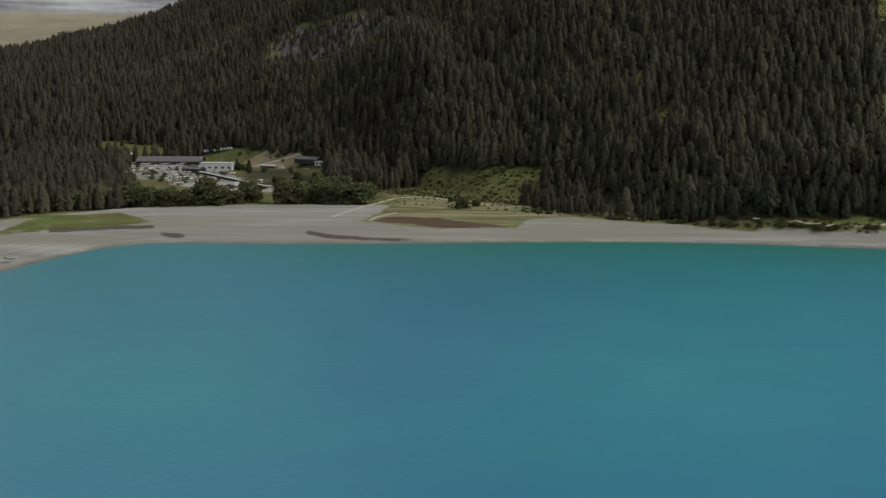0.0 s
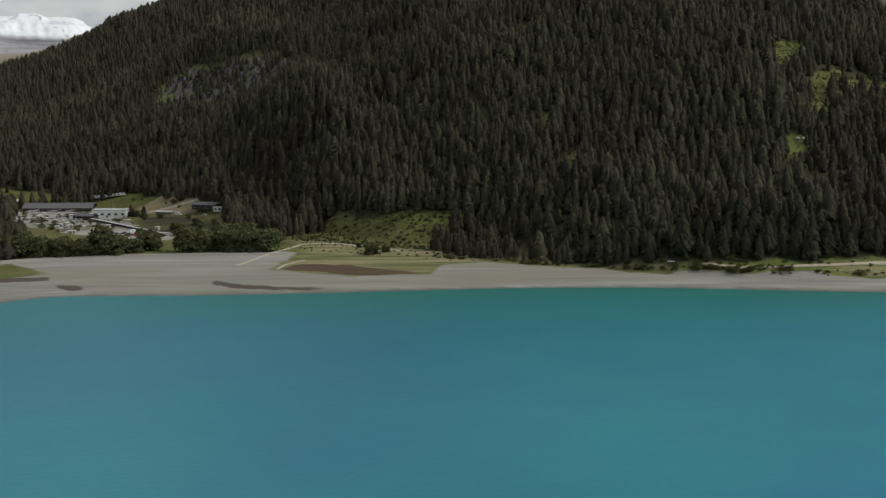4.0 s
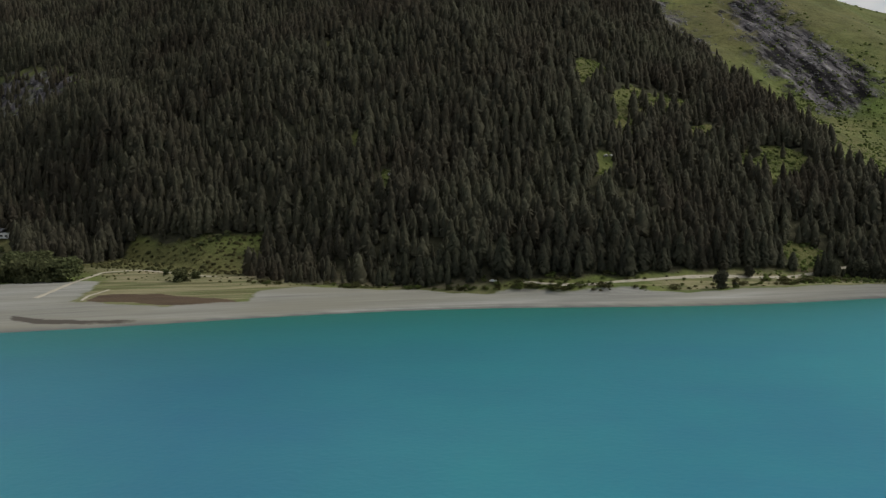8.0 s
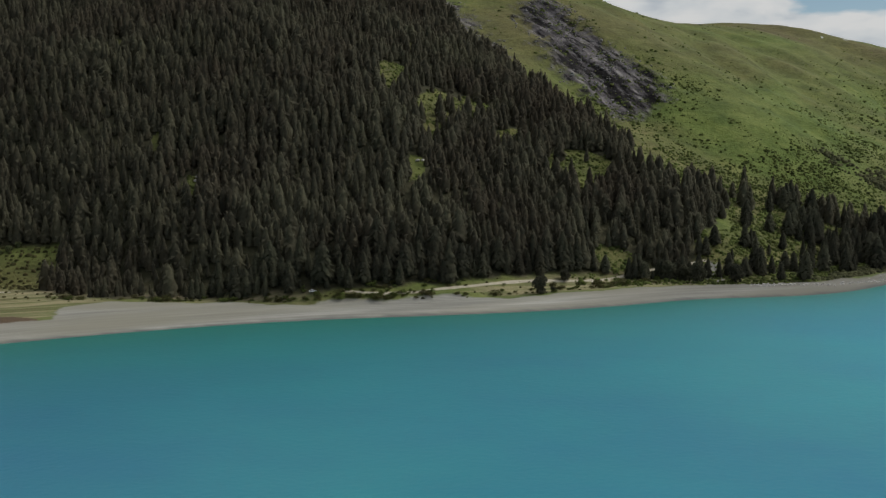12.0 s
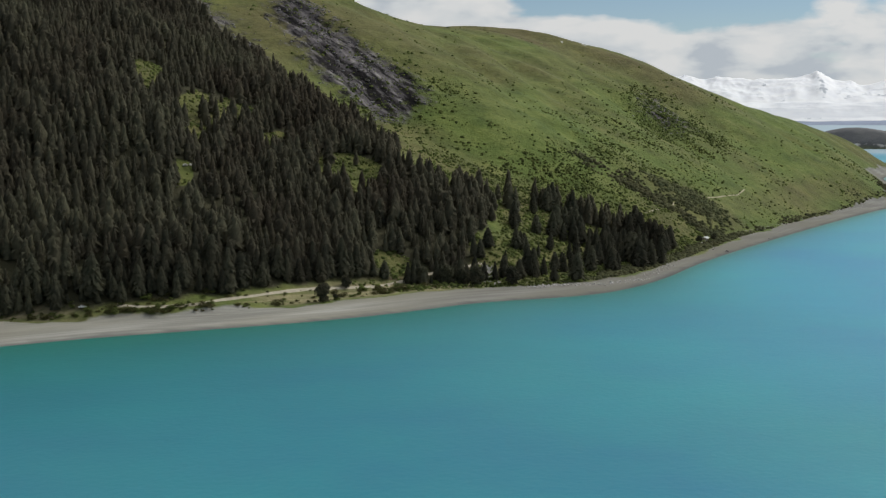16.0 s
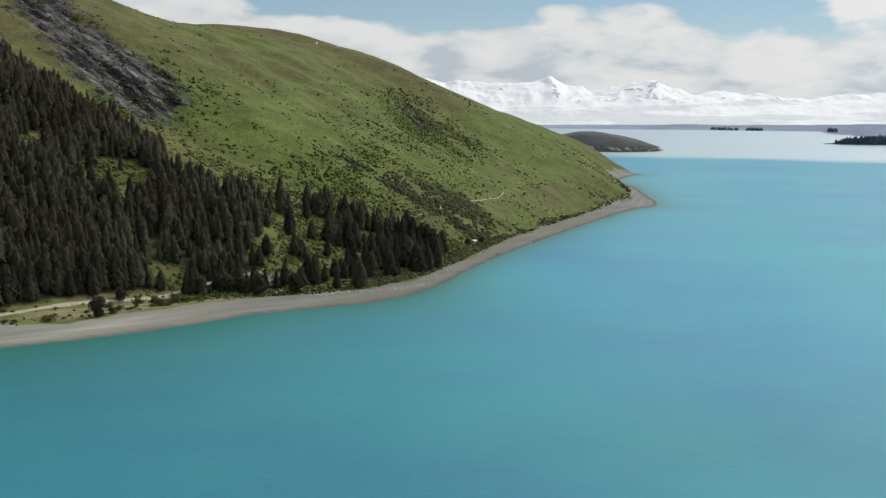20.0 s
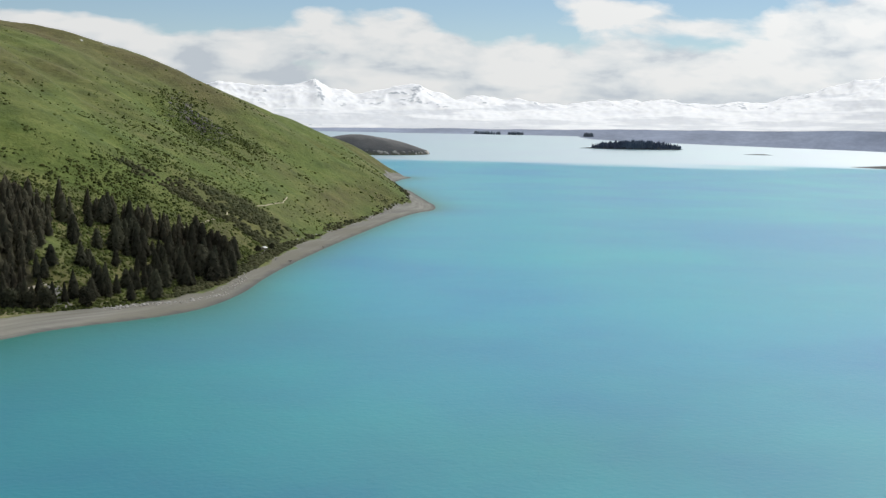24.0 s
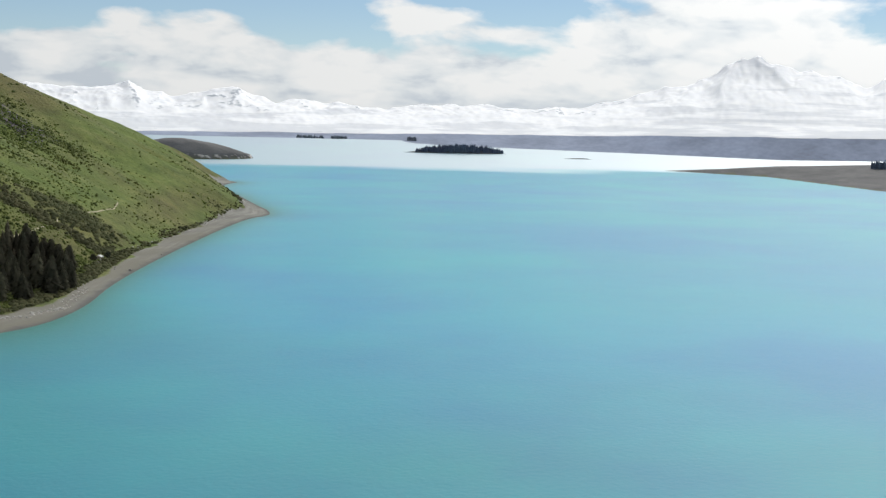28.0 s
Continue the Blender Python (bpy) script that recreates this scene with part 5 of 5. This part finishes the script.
def building(name, x, y, turn, length, depth, high, roof_rise, walls, roof, windows, label, category, doors=1):
    """A house: walls, a pitched roof with eaves, windows with frame and pane along the front, doors, a chimney vent."""
    z = float(np.min(land_z([(x, y)]))) - 0.3
    root = new(name)
    root.matrix_basis = Matrix.Translation((x, y, z)) @ Matrix.Rotation(turn, 4, "Z")
    part("wall", box(0, 0, 0, length, depth, high + 0.3, 0.04), walls, root)
    e, t = 0.7, 0.22
    if roof_rise > 0:
        out = [(-depth / 2 - e, high + 0.3 - e * 2 * roof_rise / depth), (0, high + 0.3 + roof_rise), (depth / 2 + e, high + 0.3 - e * 2 * roof_rise / depth)]
        prof = [(a, b + 0.02) for a, b in out] + [(a, b + t) for a, b in out[::-1]]
    else:
        prof = [(-depth / 2 - 0.3, high + 0.32), (depth / 2 + 0.3, high + 0.32), (depth / 2 + 0.3, high + 0.62), (-depth / 2 - 0.3, high + 0.62)]
    part("roof", prism(prof, length + 1.2), roof, root)
    if roof_rise > 0:
        part("ridge_cap", box(0, 0, high + 0.3 + roof_rise + t - 0.04, length + 1.2, 0.5, 0.12, 0.03), roof, root)
    for k in range(windows):
        wx = -length / 2 + (k + 0.5) * length / windows
        w, h = min(2.4, length / windows * 0.6), min(1.7, high * 0.45)
        win = part("window", box(wx, -depth / 2 - 0.03, high * 0.38, w, 0.12, h, 0.02), MAT_GLASS, root)
        for nm, bx in (("frame", (wx, -depth / 2 - 0.08, high * 0.38 + h, w + 0.2, 0.14, 0.12)), ("sill", (wx, -depth / 2 - 0.12, high * 0.38 - 0.12, w + 0.3, 0.25, 0.10))):
            part(nm, box(*bx), MAT_WHITE, win)
    for k in range(doors):
        part("door", box(-length / 2 + (k + 0.92) * length / max(doors, 1) - 0.6, -depth / 2 - 0.04, 0.3, 1.1, 0.14, 2.1, 0.02), MAT_TIMBER, root)
    return tagged(root, label, category)


TURN = math.atan2(38, 57)
building("pool_building", -945, 784, TURN, 66, 20, 4.0, 4.2, MAT_DARKWALL, MAT_ROOF, 12, "long low bathhouse with a wide grey hipped roof", "building", 3)
building("lodge", -846, 757, TURN, 30, 14, 7.2, 0, MAT_WHITE, MAT_PALEROOF, 5, "white two-storey flat-roofed lodge beside the pools", "building", 2)
building("office", -852, 733, TURN * 0.2, 22, 8, 3.6, 1.4, MAT_DARKWALL, MAT_ROOF, 3, "dark timber office with three white-framed windows", "building", 1)
building("pump_shed", -1003, 768, TURN, 24, 9, 3.2, 1.6, MAT_TIMBER, MAT_PALEROOF, 4, "timber shed with a pale iron roof by the forest", "shed", 1)
building("lodge", -768, 798, 0.1, 26, 10, 4.2, 2.0, MAT_DARKWALL, MAT_ROOF, 4, "dark clad cabin with a grey roof below the field", "building", 1)
building("store", -748, 793, 0.1, 9, 7, 3.6, 0.0, MAT_WHITE, MAT_PALEROOF, 2, "small white store building beside the dark cabin", "shed", 1)
building("shelter", -812, 790, 0.25, 16, 5, 2.6, 0.6, MAT_TIMBER, MAT_PALEROOF, 2, "open timber shelter with a pale roof", "shed", 1)
building("hut", 157, 1092, 0.95, 6.5, 4.2, 2.5, 0.9, MAT_HUT, MAT_PALEROOF, 2, "small cream hut above the shingle beach", "hut", 1)


def covered_walk():
    """A long covered walk: posts, back wall and a pale roof edge."""
    a, b = np.array([-838.0, 728.0]), np.array([-690.0, 668.0])
    n = 18
    root = new("covered_walkway")
    d = (b - a) / np.linalg.norm(b - a)
    turn = math.atan2(d[1], d[0])
    root.matrix_basis = Matrix.Translation((*((a + b) / 2), 4.8)) @ Matrix.Rotation(turn, 4, "Z")
    L = float(np.linalg.norm(b - a))
    part("wall", box(0, 1.2, -0.3, L, 0.2, 2.6), MAT_DARKWALL, root)
    part("roof", prism([(-1.8, 2.6), (1.8, 2.35), (1.8, 2.6), (-1.8, 2.85)], L + 0.6), MAT_PALEROOF, root, "pale iron roof edge")
    for k in range(n):
        part("post", box(-L / 2 + (k + 0.5) * L / n, -1.5, -0.4, 0.16, 0.16, 3.05), MAT_TIMBER, root)
    tagged(root, "long dark covered walkway with a pale roof edge", "walkway")


covered_walk()


def slab(name, poly, mat, label, category, lift=0.12, kind="structure"):
    """A thin level sheet on the flat ground, with a rim."""
    bm = bmesh.new()
    z = float(np.max(land_z(poly))) + lift
    top = [bm.verts.new((x, y, z)) for x, y in poly]
    low = [bm.verts.new((x, y, z - 0.9)) for x, y in poly]
    bm.faces.new(top)
    for i in range(len(poly)):
        j = (i + 1) % len(poly)
        bm.faces.new((top[i], low[i], low[j], top[j]))
    bmesh.ops.recalc_face_normals(bm, faces=bm.faces)
    me = bpy.data.meshes.new(name)
    bm.to_mesh(me)
    bm.free()
    me.materials.append(mat)
    return tagged(new(name, me), label, category, kind=kind)


slab("pavement", [(-985, 742), (-940, 700), (-880, 712), (-862, 738), (-905, 772), (-930, 785)], MAT_PAVING, "pale paved terrace round the hot pools", "terrace", 0.05)
slab("pavement", [(-742, 648), (-700, 640), (-672, 652), (-690, 676), (-728, 680)], MAT_PAVING, "pale gravel car park behind the willows", "car park", 0.05)
ribbon("road", [(-845, 800), (-838, 803), (-805, 812), (-774, 820)], 4.0, MAT_GRAVEL, "pale gravel path across the straw field")


def pool(x, y, rx, ry, turn):
    """A sunken pool: a rounded rim, and its water."""
    z = float(land_z((x, y))[0]) + 0.25
    root = new("hot_pool")
    root.matrix_basis = Matrix.Translation((x, y, z)) @ Matrix.Rotation(turn, 4, "Z")
    n = 28
    def outline(k):
        return [(rx * k * math.cos(a) * (1 + 0.12 * math.cos(3 * a)), ry * k * math.sin(a) * (1 + 0.12 * math.cos(3 * a))) for a in np.linspace(0, 2 * math.pi, n, endpoint=False)]
    bm = bmesh.new()
    rings = [[bm.verts.new((px, py, h)) for px, py in outline(k)] for k, h in ((1.12, -0.8), (1.12, 0.25), (1.02, 0.30), (1.0, 0.0))]
    for a, b in zip(rings[:-1], rings[1:]):
        for i in range(n):
            bm.faces.new((a[i], a[(i + 1) % n], b[(i + 1) % n], b[i]))
    part("rim", bm, MAT_STONE, root)
    bm = bmesh.new()
    bm.faces.new([bm.verts.new((px, py, 0.12)) for px, py in outline(1.02)])
    part("pool_water", bm, MAT_POOL, root, "steaming turquoise pool water")
    tagged(root, "rounded outdoor hot pool with a stone rim", "pool", "hot pools")


for p in ((-935, 732, 11, 7, 0.6), (-908, 744, 9, 6, 0.3), (-925, 752, 8, 5, 0.9), (-888, 735, 7, 5, 0.2)):
    pool(*p)


def canopy(x, y, turn, w):
    """A white shade sail on four poles."""
    z = float(land_z((x, y))[0])
    root = new("shade_canopy")
    root.matrix_basis = Matrix.Translation((x, y, z)) @ Matrix.Rotation(turn, 4, "Z")
    for sx in (-1, 1):
        for sy in (-1, 1):
            part("pole", box(sx * w * 0.48, sy * w * 0.3, -0.2, 0.14, 0.14, 3.3 + 0.5 * sx), MAT_STEEL, root)
    bm = bmesh.new()
    g = [[bm.verts.new((i * w / 8 - w / 2, j * w * 0.62 / 6 - w * 0.31, 3.1 + 0.5 * (i / 4 - 1) - 0.5 * math.sin(i / 8 * math.pi) * math.sin(j / 6 * math.pi))) for j in range(7)] for i in range(9)]
    for i in range(8):
        for j in range(6):
            bm.faces.new((g[i][j], g[i + 1][j], g[i + 1][j + 1], g[i][j + 1]))
    bmesh.ops.solidify(bm, geom=bm.faces[:], thickness=0.06)
    part("sail", bm, MAT_CANVAS, root)
    tagged(root, "white shade sail stretched on steel poles", "canopy", "shade sails by the pools")


def make_table():
    """A picnic table with two benches."""
    root = new("picnic_table")
    part("tabletop", box(0, 0, 0.72, 1.9, 0.8, 0.06, 0.01), MAT_TIMBER, root)
    for s in (-1, 1):
        part("bench", box(0, s * 0.75, 0.42, 1.9, 0.28, 0.05, 0.01), MAT_TIMBER, root)
        part("leg_frame", box(s * 0.65, 0, -0.1, 0.08, 1.5, 0.82), MAT_TIMBER, root)
    return root


def make_parasol():
    """A parasol: a pole, a pleated canopy and a foot."""
    root = new("parasol")
    part("pole", box(0, 0, 0, 0.07, 0.07, 2.7), MAT_STEEL, root)
    part("base", box(0, 0, -0.05, 0.6, 0.6, 0.12, 0.03), MAT_STONE, root)
    bm = bmesh.new()
    top = bm.verts.new((0, 0, 2.85))
    rim = [bm.verts.new((2.1 * math.cos(a) * (1 if k % 2 else 0.95), 2.1 * math.sin(a) * (1 if k % 2 else 0.95), 2.25 + 0.06 * (k % 2))) for k, a in enumerate(np.linspace(0, 2 * math.pi, 16, endpoint=False))]
    for k in range(16):
        bm.faces.new((top, rim[k], rim[(k + 1) % 16]))
    bmesh.ops.solidify(bm, geom=bm.faces[:], thickness=0.04)
    part("canopy", bm, MAT_CANVAS, root)
    return root


def make_cabin():
    """A small changing cabin: walls, roof, door."""
    root = new("changing_cabin")
    part("wall", box(0, 0, -0.2, 3.4, 2.6, 2.7, 0.03), MAT_HUT, root)
    part("roof", prism([(-1.6, 2.4), (1.6, 2.75), (1.6, 2.9), (-1.6, 2.55)], 4.0), MAT_PALEROOF, root)
    part("door", box(0.6, -1.33, 0.05, 0.9, 0.08, 2.0, 0.01), MAT_TIMBER, root)
    return root


rng_k = np.random.default_rng(19)
CLUTTER = [(make_table, 24, "weathered timber picnic table on the pool terrace", "picnic table", "picnic tables"),
           (make_parasol, 40, "white parasol open over the pool terrace", "parasol", "parasols"),
           (make_cabin, 24, "small cream changing cabin beside the pools", "cabin", "changing cabins")]
for maker, n, label, category, group in CLUTTER:
    src, done = maker(), 0
    while done < n:
        x, y = rng_k.uniform(-985, -690), rng_k.uniform(640, 790)
        if not inside(np.array([[x, y]]), CAMP)[0] or (x > -755 and y < 690) or abs((y - 728) + (x + 838) * 0.405) < 7 or np.hypot(x + 945, y - 784) < 26 or np.hypot(x + 849, y - 748) < 26:
            continue
        ob = src if done == 0 else copy_thing(src, Matrix.Identity(4))
        ob.matrix_basis = Matrix.Translation((x, y, float(land_z((x, y))[0]) + 0.08)) @ Matrix.Rotation(rng_k.uniform(0, 3.14), 4, "Z")
        tagged(ob, label, category, group)
        done += 1



def camp_wall(x, y, turn, length):
    """A low stone retaining wall with a capping."""
    root = new("retaining_wall")
    root.matrix_basis = Matrix.Translation((x, y, float(land_z((x, y))[0]) - 0.3)) @ Matrix.Rotation(turn, 4, "Z")
    part("wall", box(0, 0, 0, length, 0.6, 1.5, 0.05), MAT_STONE, root)
    part("capping", box(0, 0, 1.5, length + 0.1, 0.8, 0.14, 0.03), MAT_PALE, root)
    tagged(root, "low grey stone retaining wall with pale capping", "wall", "terrace walls")


for k in range(15):
    while True:
        x, y = rng_k.uniform(-985, -760), rng_k.uniform(655, 785)
        if inside(np.array([[x, y]]), CAMP)[0] and np.hypot(x + 945, y - 784) > 30 and np.hypot(x + 849, y - 748) > 28 and abs((y - 728) + (x + 838) * 0.405) > 9:
            break
    camp_wall(x, y, TURN + rng_k.normal(0, 0.12), float(rng_k.uniform(7, 20)))
done = 0
while done < 9:
    x, y = rng_k.uniform(-830, -670), rng_k.uniform(674, 786)
    if not inside(np.array([[x, y]]), GARDEN)[0] or np.hypot(x + 846, y - 757) < 22:
        continue
    ob = copy_thing(willows[done % 4], Matrix.Identity(4))
    stand(ob, x, y, float(land_z((x, y))[0]) - 0.1, rng_k.uniform(0, 6.28), float(rng_k.uniform(5, 9)), rng_k.uniform(0.75, 1.1))
    tagged(ob, "leafy green tree in the camp garden", "tree", "trees in the camp garden")
    done += 1
done = 0
while done < 110:
    x, y = rng_k.uniform(-1000, -680), rng_k.uniform(640, 850)
    if not (inside(np.array([[x, y]]), CAMP)[0] or 795 < y + (x + 850) * 0.1 < 830 and x > -900) or np.hypot(x + 945, y - 784) < 28 or np.hypot(x + 849, y - 748) < 26 or abs((y - 728) + (x + 838) * 0.405) < 6:
        continue
    h = float(rng_k.uniform(2.2, 7.0))
    ob = new("shrub", LEAFY[int(rng_k.integers(0, 4))])
    stand(ob, x, y, float(land_z((x, y))[0]) - 0.2, rng_k.uniform(0, 6.28), h, rng_k.uniform(0.7, 1.1))
    tagged(ob, "dark green shrub planted between the camp terraces", "shrub", "shrubs in the camp")
    done += 1

for k, (x, y, h) in enumerate(((-838, 764, 9), (-831, 767, 11), (-824, 763, 8), (-816, 768, 10), (-810, 761, 7), (-1036, 786, 7), (-1030, 790, 8), (-1002, 806, 6))):
    ob = copy_thing(pine_kinds[k % 5], Matrix.Identity(4))
    stand(ob, x, y, float(land_z((x, y))[0]) - 0.1, k * 1.1, h, 0.9)
    tagged(ob, "dark conifer standing among the camp buildings", "conifer", "conifers in the camp")

for p in ((-960, 742, 0.5, 11), (-946, 752, 0.7, 12), (-930, 764, 0.5, 11), (-914, 770, 0.8, 9), (-968, 752, 0.2, 9)):
    canopy(*p)


def make_car(paint, van=False):
    """A parked car or camper: lower body, glazed cabin, four wheels with rims, lamps."""
    root = new("camper_van" if van else "car")
    L, W, H = (6.4, 2.2, 2.7) if van else (4.4, 1.8, 1.45)
    if van:
        prof = [(-L / 2, 0.4), (L / 2, 0.4), (L / 2, 1.1), (L / 2 - 0.7, 1.5), (L / 2 - 1.2, H), (-L / 2, H)]
    else:
        prof = [(-L / 2, 0.35), (L / 2, 0.35), (L / 2, 0.75), (L / 2 - 1.2, 0.95), (-L / 2 + 0.4, 0.98), (-L / 2, 0.85)]
    bm = prism(prof, W)
    bmesh.ops.rotate(bm, verts=bm.verts, cent=(0, 0, 0), matrix=Matrix.Rotation(-math.pi / 2, 3, "Z"))
    bmesh.ops.bevel(bm, geom=list(bm.edges), offset=0.07, segments=2, affect="EDGES", profile=0.5)
    part("body", bm, paint, root)
    if van:
        part("windscreen", box(L / 2 - 0.95, 0, 1.55, 0.5, W * 0.9, 0.8, 0.05), MAT_GLASS, root)
        part("side_window", box(-0.6, -W / 2 - 0.01, 1.5, 1.4, 0.06, 0.7, 0.02), MAT_GLASS, root)
    else:
        bm = prism([(-L / 2 + 0.35, 0.95), (L / 2 - 1.25, 0.93), (L / 2 - 2.0, H), (-L / 2 + 1.0, H)], W * 0.86)
        bmesh.ops.rotate(bm, verts=bm.verts, cent=(0, 0, 0), matrix=Matrix.Rotation(-math.pi / 2, 3, "Z"))
        part("cabin", bm, MAT_GLASS, root)
        part("roof", box(-0.5, 0, H - 0.03, 1.35, W * 0.84, 0.08, 0.03), paint, root)
    for sx in (-1, 1):
        for sy in (-1, 1):
            bm = bmesh.new()
            bmesh.ops.create_cone(bm, cap_ends=True, segments=14, radius1=0.33, radius2=0.33, depth=0.22,
                                  matrix=Matrix.Translation((sx * L * 0.31, sy * (W / 2 - 0.1), 0.33)) @ Matrix.Rotation(math.pi / 2, 4, "X"))
            part("wheel", bm, MAT_TYRE, root)
    return root


rng_c = np.random.default_rng(64)
kinds = [make_car(p) for p in CAR_PAINT] + [make_car(CAR_PAINT[0], True)]
WORDS = ["white", "silver", "black", "red", "blue", "white"]
taken = set()
lots = []
for k in range(11):
    lots.append((-945 + k * 3.6, 818 + k * 1.2, 1.0, 5))
for row in range(4):
    for k in range(9):
        if rng_c.random() < 0.78:
            lots.append((-734 + k * 5.6 + row * 2.0, 652 + row * 6.4 + k * 0.9 - (k > 4) * 2, 1.45, None))
lots += [(-826, 733, 0.3, 0), (-818, 729, 0.3, 1), (-880, 742, 0.6, 5), (-288, 689, 0.4, 0), (-792, 786, 0.2, 5), (-760, 786, 0.1, 0)]
for x, y, turn, kind in lots:
    k = int(rng_c.choice([0, 0, 0, 1, 1, 2, 3, 4, 5])) if kind is None else kind
    ob = copy_thing(kinds[k], Matrix.Identity(4)) if k in taken else kinds[k]
    taken.add(k)
    ob.matrix_basis = Matrix.Translation((x, y, float(land_z((x, y))[0]) + 0.12)) @ Matrix.Rotation(turn + rng_c.normal(0, 0.05), 4, "Z")
    tagged(ob, f"{WORDS[k]} camper van parked beside the camp" if k == 5 else f"{WORDS[k]} car parked on pale gravel", "camper van" if k == 5 else "car", "vehicles at the camp")


def make_pole():
    root = new("light_pole")
    part("pole", box(0, 0, -0.4, 0.22, 0.22, 11.4, 0.04), MAT_STEEL, root)
    part("arm", box(0.7, 0, 10.7, 1.6, 0.12, 0.12), MAT_STEEL, root)
    part("lamp_head", box(1.5, 0, 10.55, 0.8, 0.35, 0.2, 0.04), MAT_WHITE, root)
    return root


first = make_pole()
for n, (x, y) in enumerate(((-955, 806), (-925, 815), (-890, 800), (-800, 822), (-782, 818), (-770, 806), (-875, 762))):
    ob = first if n == 0 else copy_thing(first, Matrix.Identity(4))
    ob.matrix_basis = Matrix.Translation((x, y, float(land_z((x, y))[0]))) @ Matrix.Rotation(n * 0.8, 4, "Z")
    tagged(ob, "tall grey steel light pole at the camp", "light pole", "light poles")


def fence(a, b, n, label):
    """A post and rail fence."""
    a, b = np.array(a, float), np.array(b, float)
    root = new("fence")
    m = (a + b) / 2
    z = float(land_z(m)[0])
    d = b - a
    L = float(np.linalg.norm(d))
    root.matrix_basis = Matrix.Translation((*m, z)) @ Matrix.Rotation(math.atan2(d[1], d[0]), 4, "Z")
    for k in range(n + 1):
        q = a + d * k / n
        dz = float(land_z(q)[0]) - z
        part("post", box(-L / 2 + k * L / n, 0, dz - 0.3, 0.14, 0.14, 1.7), MAT_TIMBER, root)
    for k in range(n):
        za, zb = (float(land_z(a + d * (k + s) / n)[0]) - z for s in (0, 1))
        for h in (0.5, 1.05):
            bm = box(-L / 2 + (k + 0.5) * L / n, -0.09, 0, L / n, 0.05, 0.12)
            for v in bm.verts:
                v.co.z += h + (za if v.co.x < -L / 2 + (k + 0.5) * L / n else zb)
            part("rail", bm, MAT_TIMBER, root)
    tagged(root, label, "fence")


fence((-880, 812), (-850, 790), 8, "weathered timber fence beside the straw field")
fence((-775, 826), (-775, 804), 6, "weathered timber fence at the end of the field")


def dinghy(x, y, turn):
    """A small open boat drawn up on the beach: hull, gunwale, thwarts."""
    root = new("dinghy")
    root.matrix_basis = Matrix.Translation((x, y, float(land_z((x, y))[0]) + 0.05)) @ Matrix.Rotation(turn, 4, "Z")
    bm = bmesh.new()
    rings = []
    for i in range(9):
        s = i / 8
        w = 1.0 * math.sin(math.pi * (0.18 + 0.80 * (1 - s))) ** 0.7 if i < 8 else 0.04
        rings.append([bm.verts.new((s * 6 - 3, w * math.sin(a), 0.75 - 0.7 * math.cos(a) * (1 - 0.25 * s) + 0.25 * s * s)) for a in np.linspace(-1.5, 1.5, 9)])
    for p, q in zip(rings[:-1], rings[1:]):
        for j in range(8):
            bm.faces.new((p[j], q[j], q[j + 1], p[j + 1]))
    bmesh.ops.solidify(bm, geom=bm.faces[:], thickness=0.06)
    part("hull", bm, MAT_WHITE, root)
    for k in (-1.4, 0.2, 1.4):
        part("thwart", box(k, 0, 0.5, 0.35, 1.5, 0.06, 0.01), MAT_TIMBER, root)
    part("outboard", box(-3.1, 0, 0.3, 0.4, 0.35, 1.0, 0.05), MAT_DARKWALL, root)
    tagged(root, "small white boat drawn up on the shingle", "boat")


dinghy(-549, 345, 0.5)
dinghy(-555, 352, 0.9)
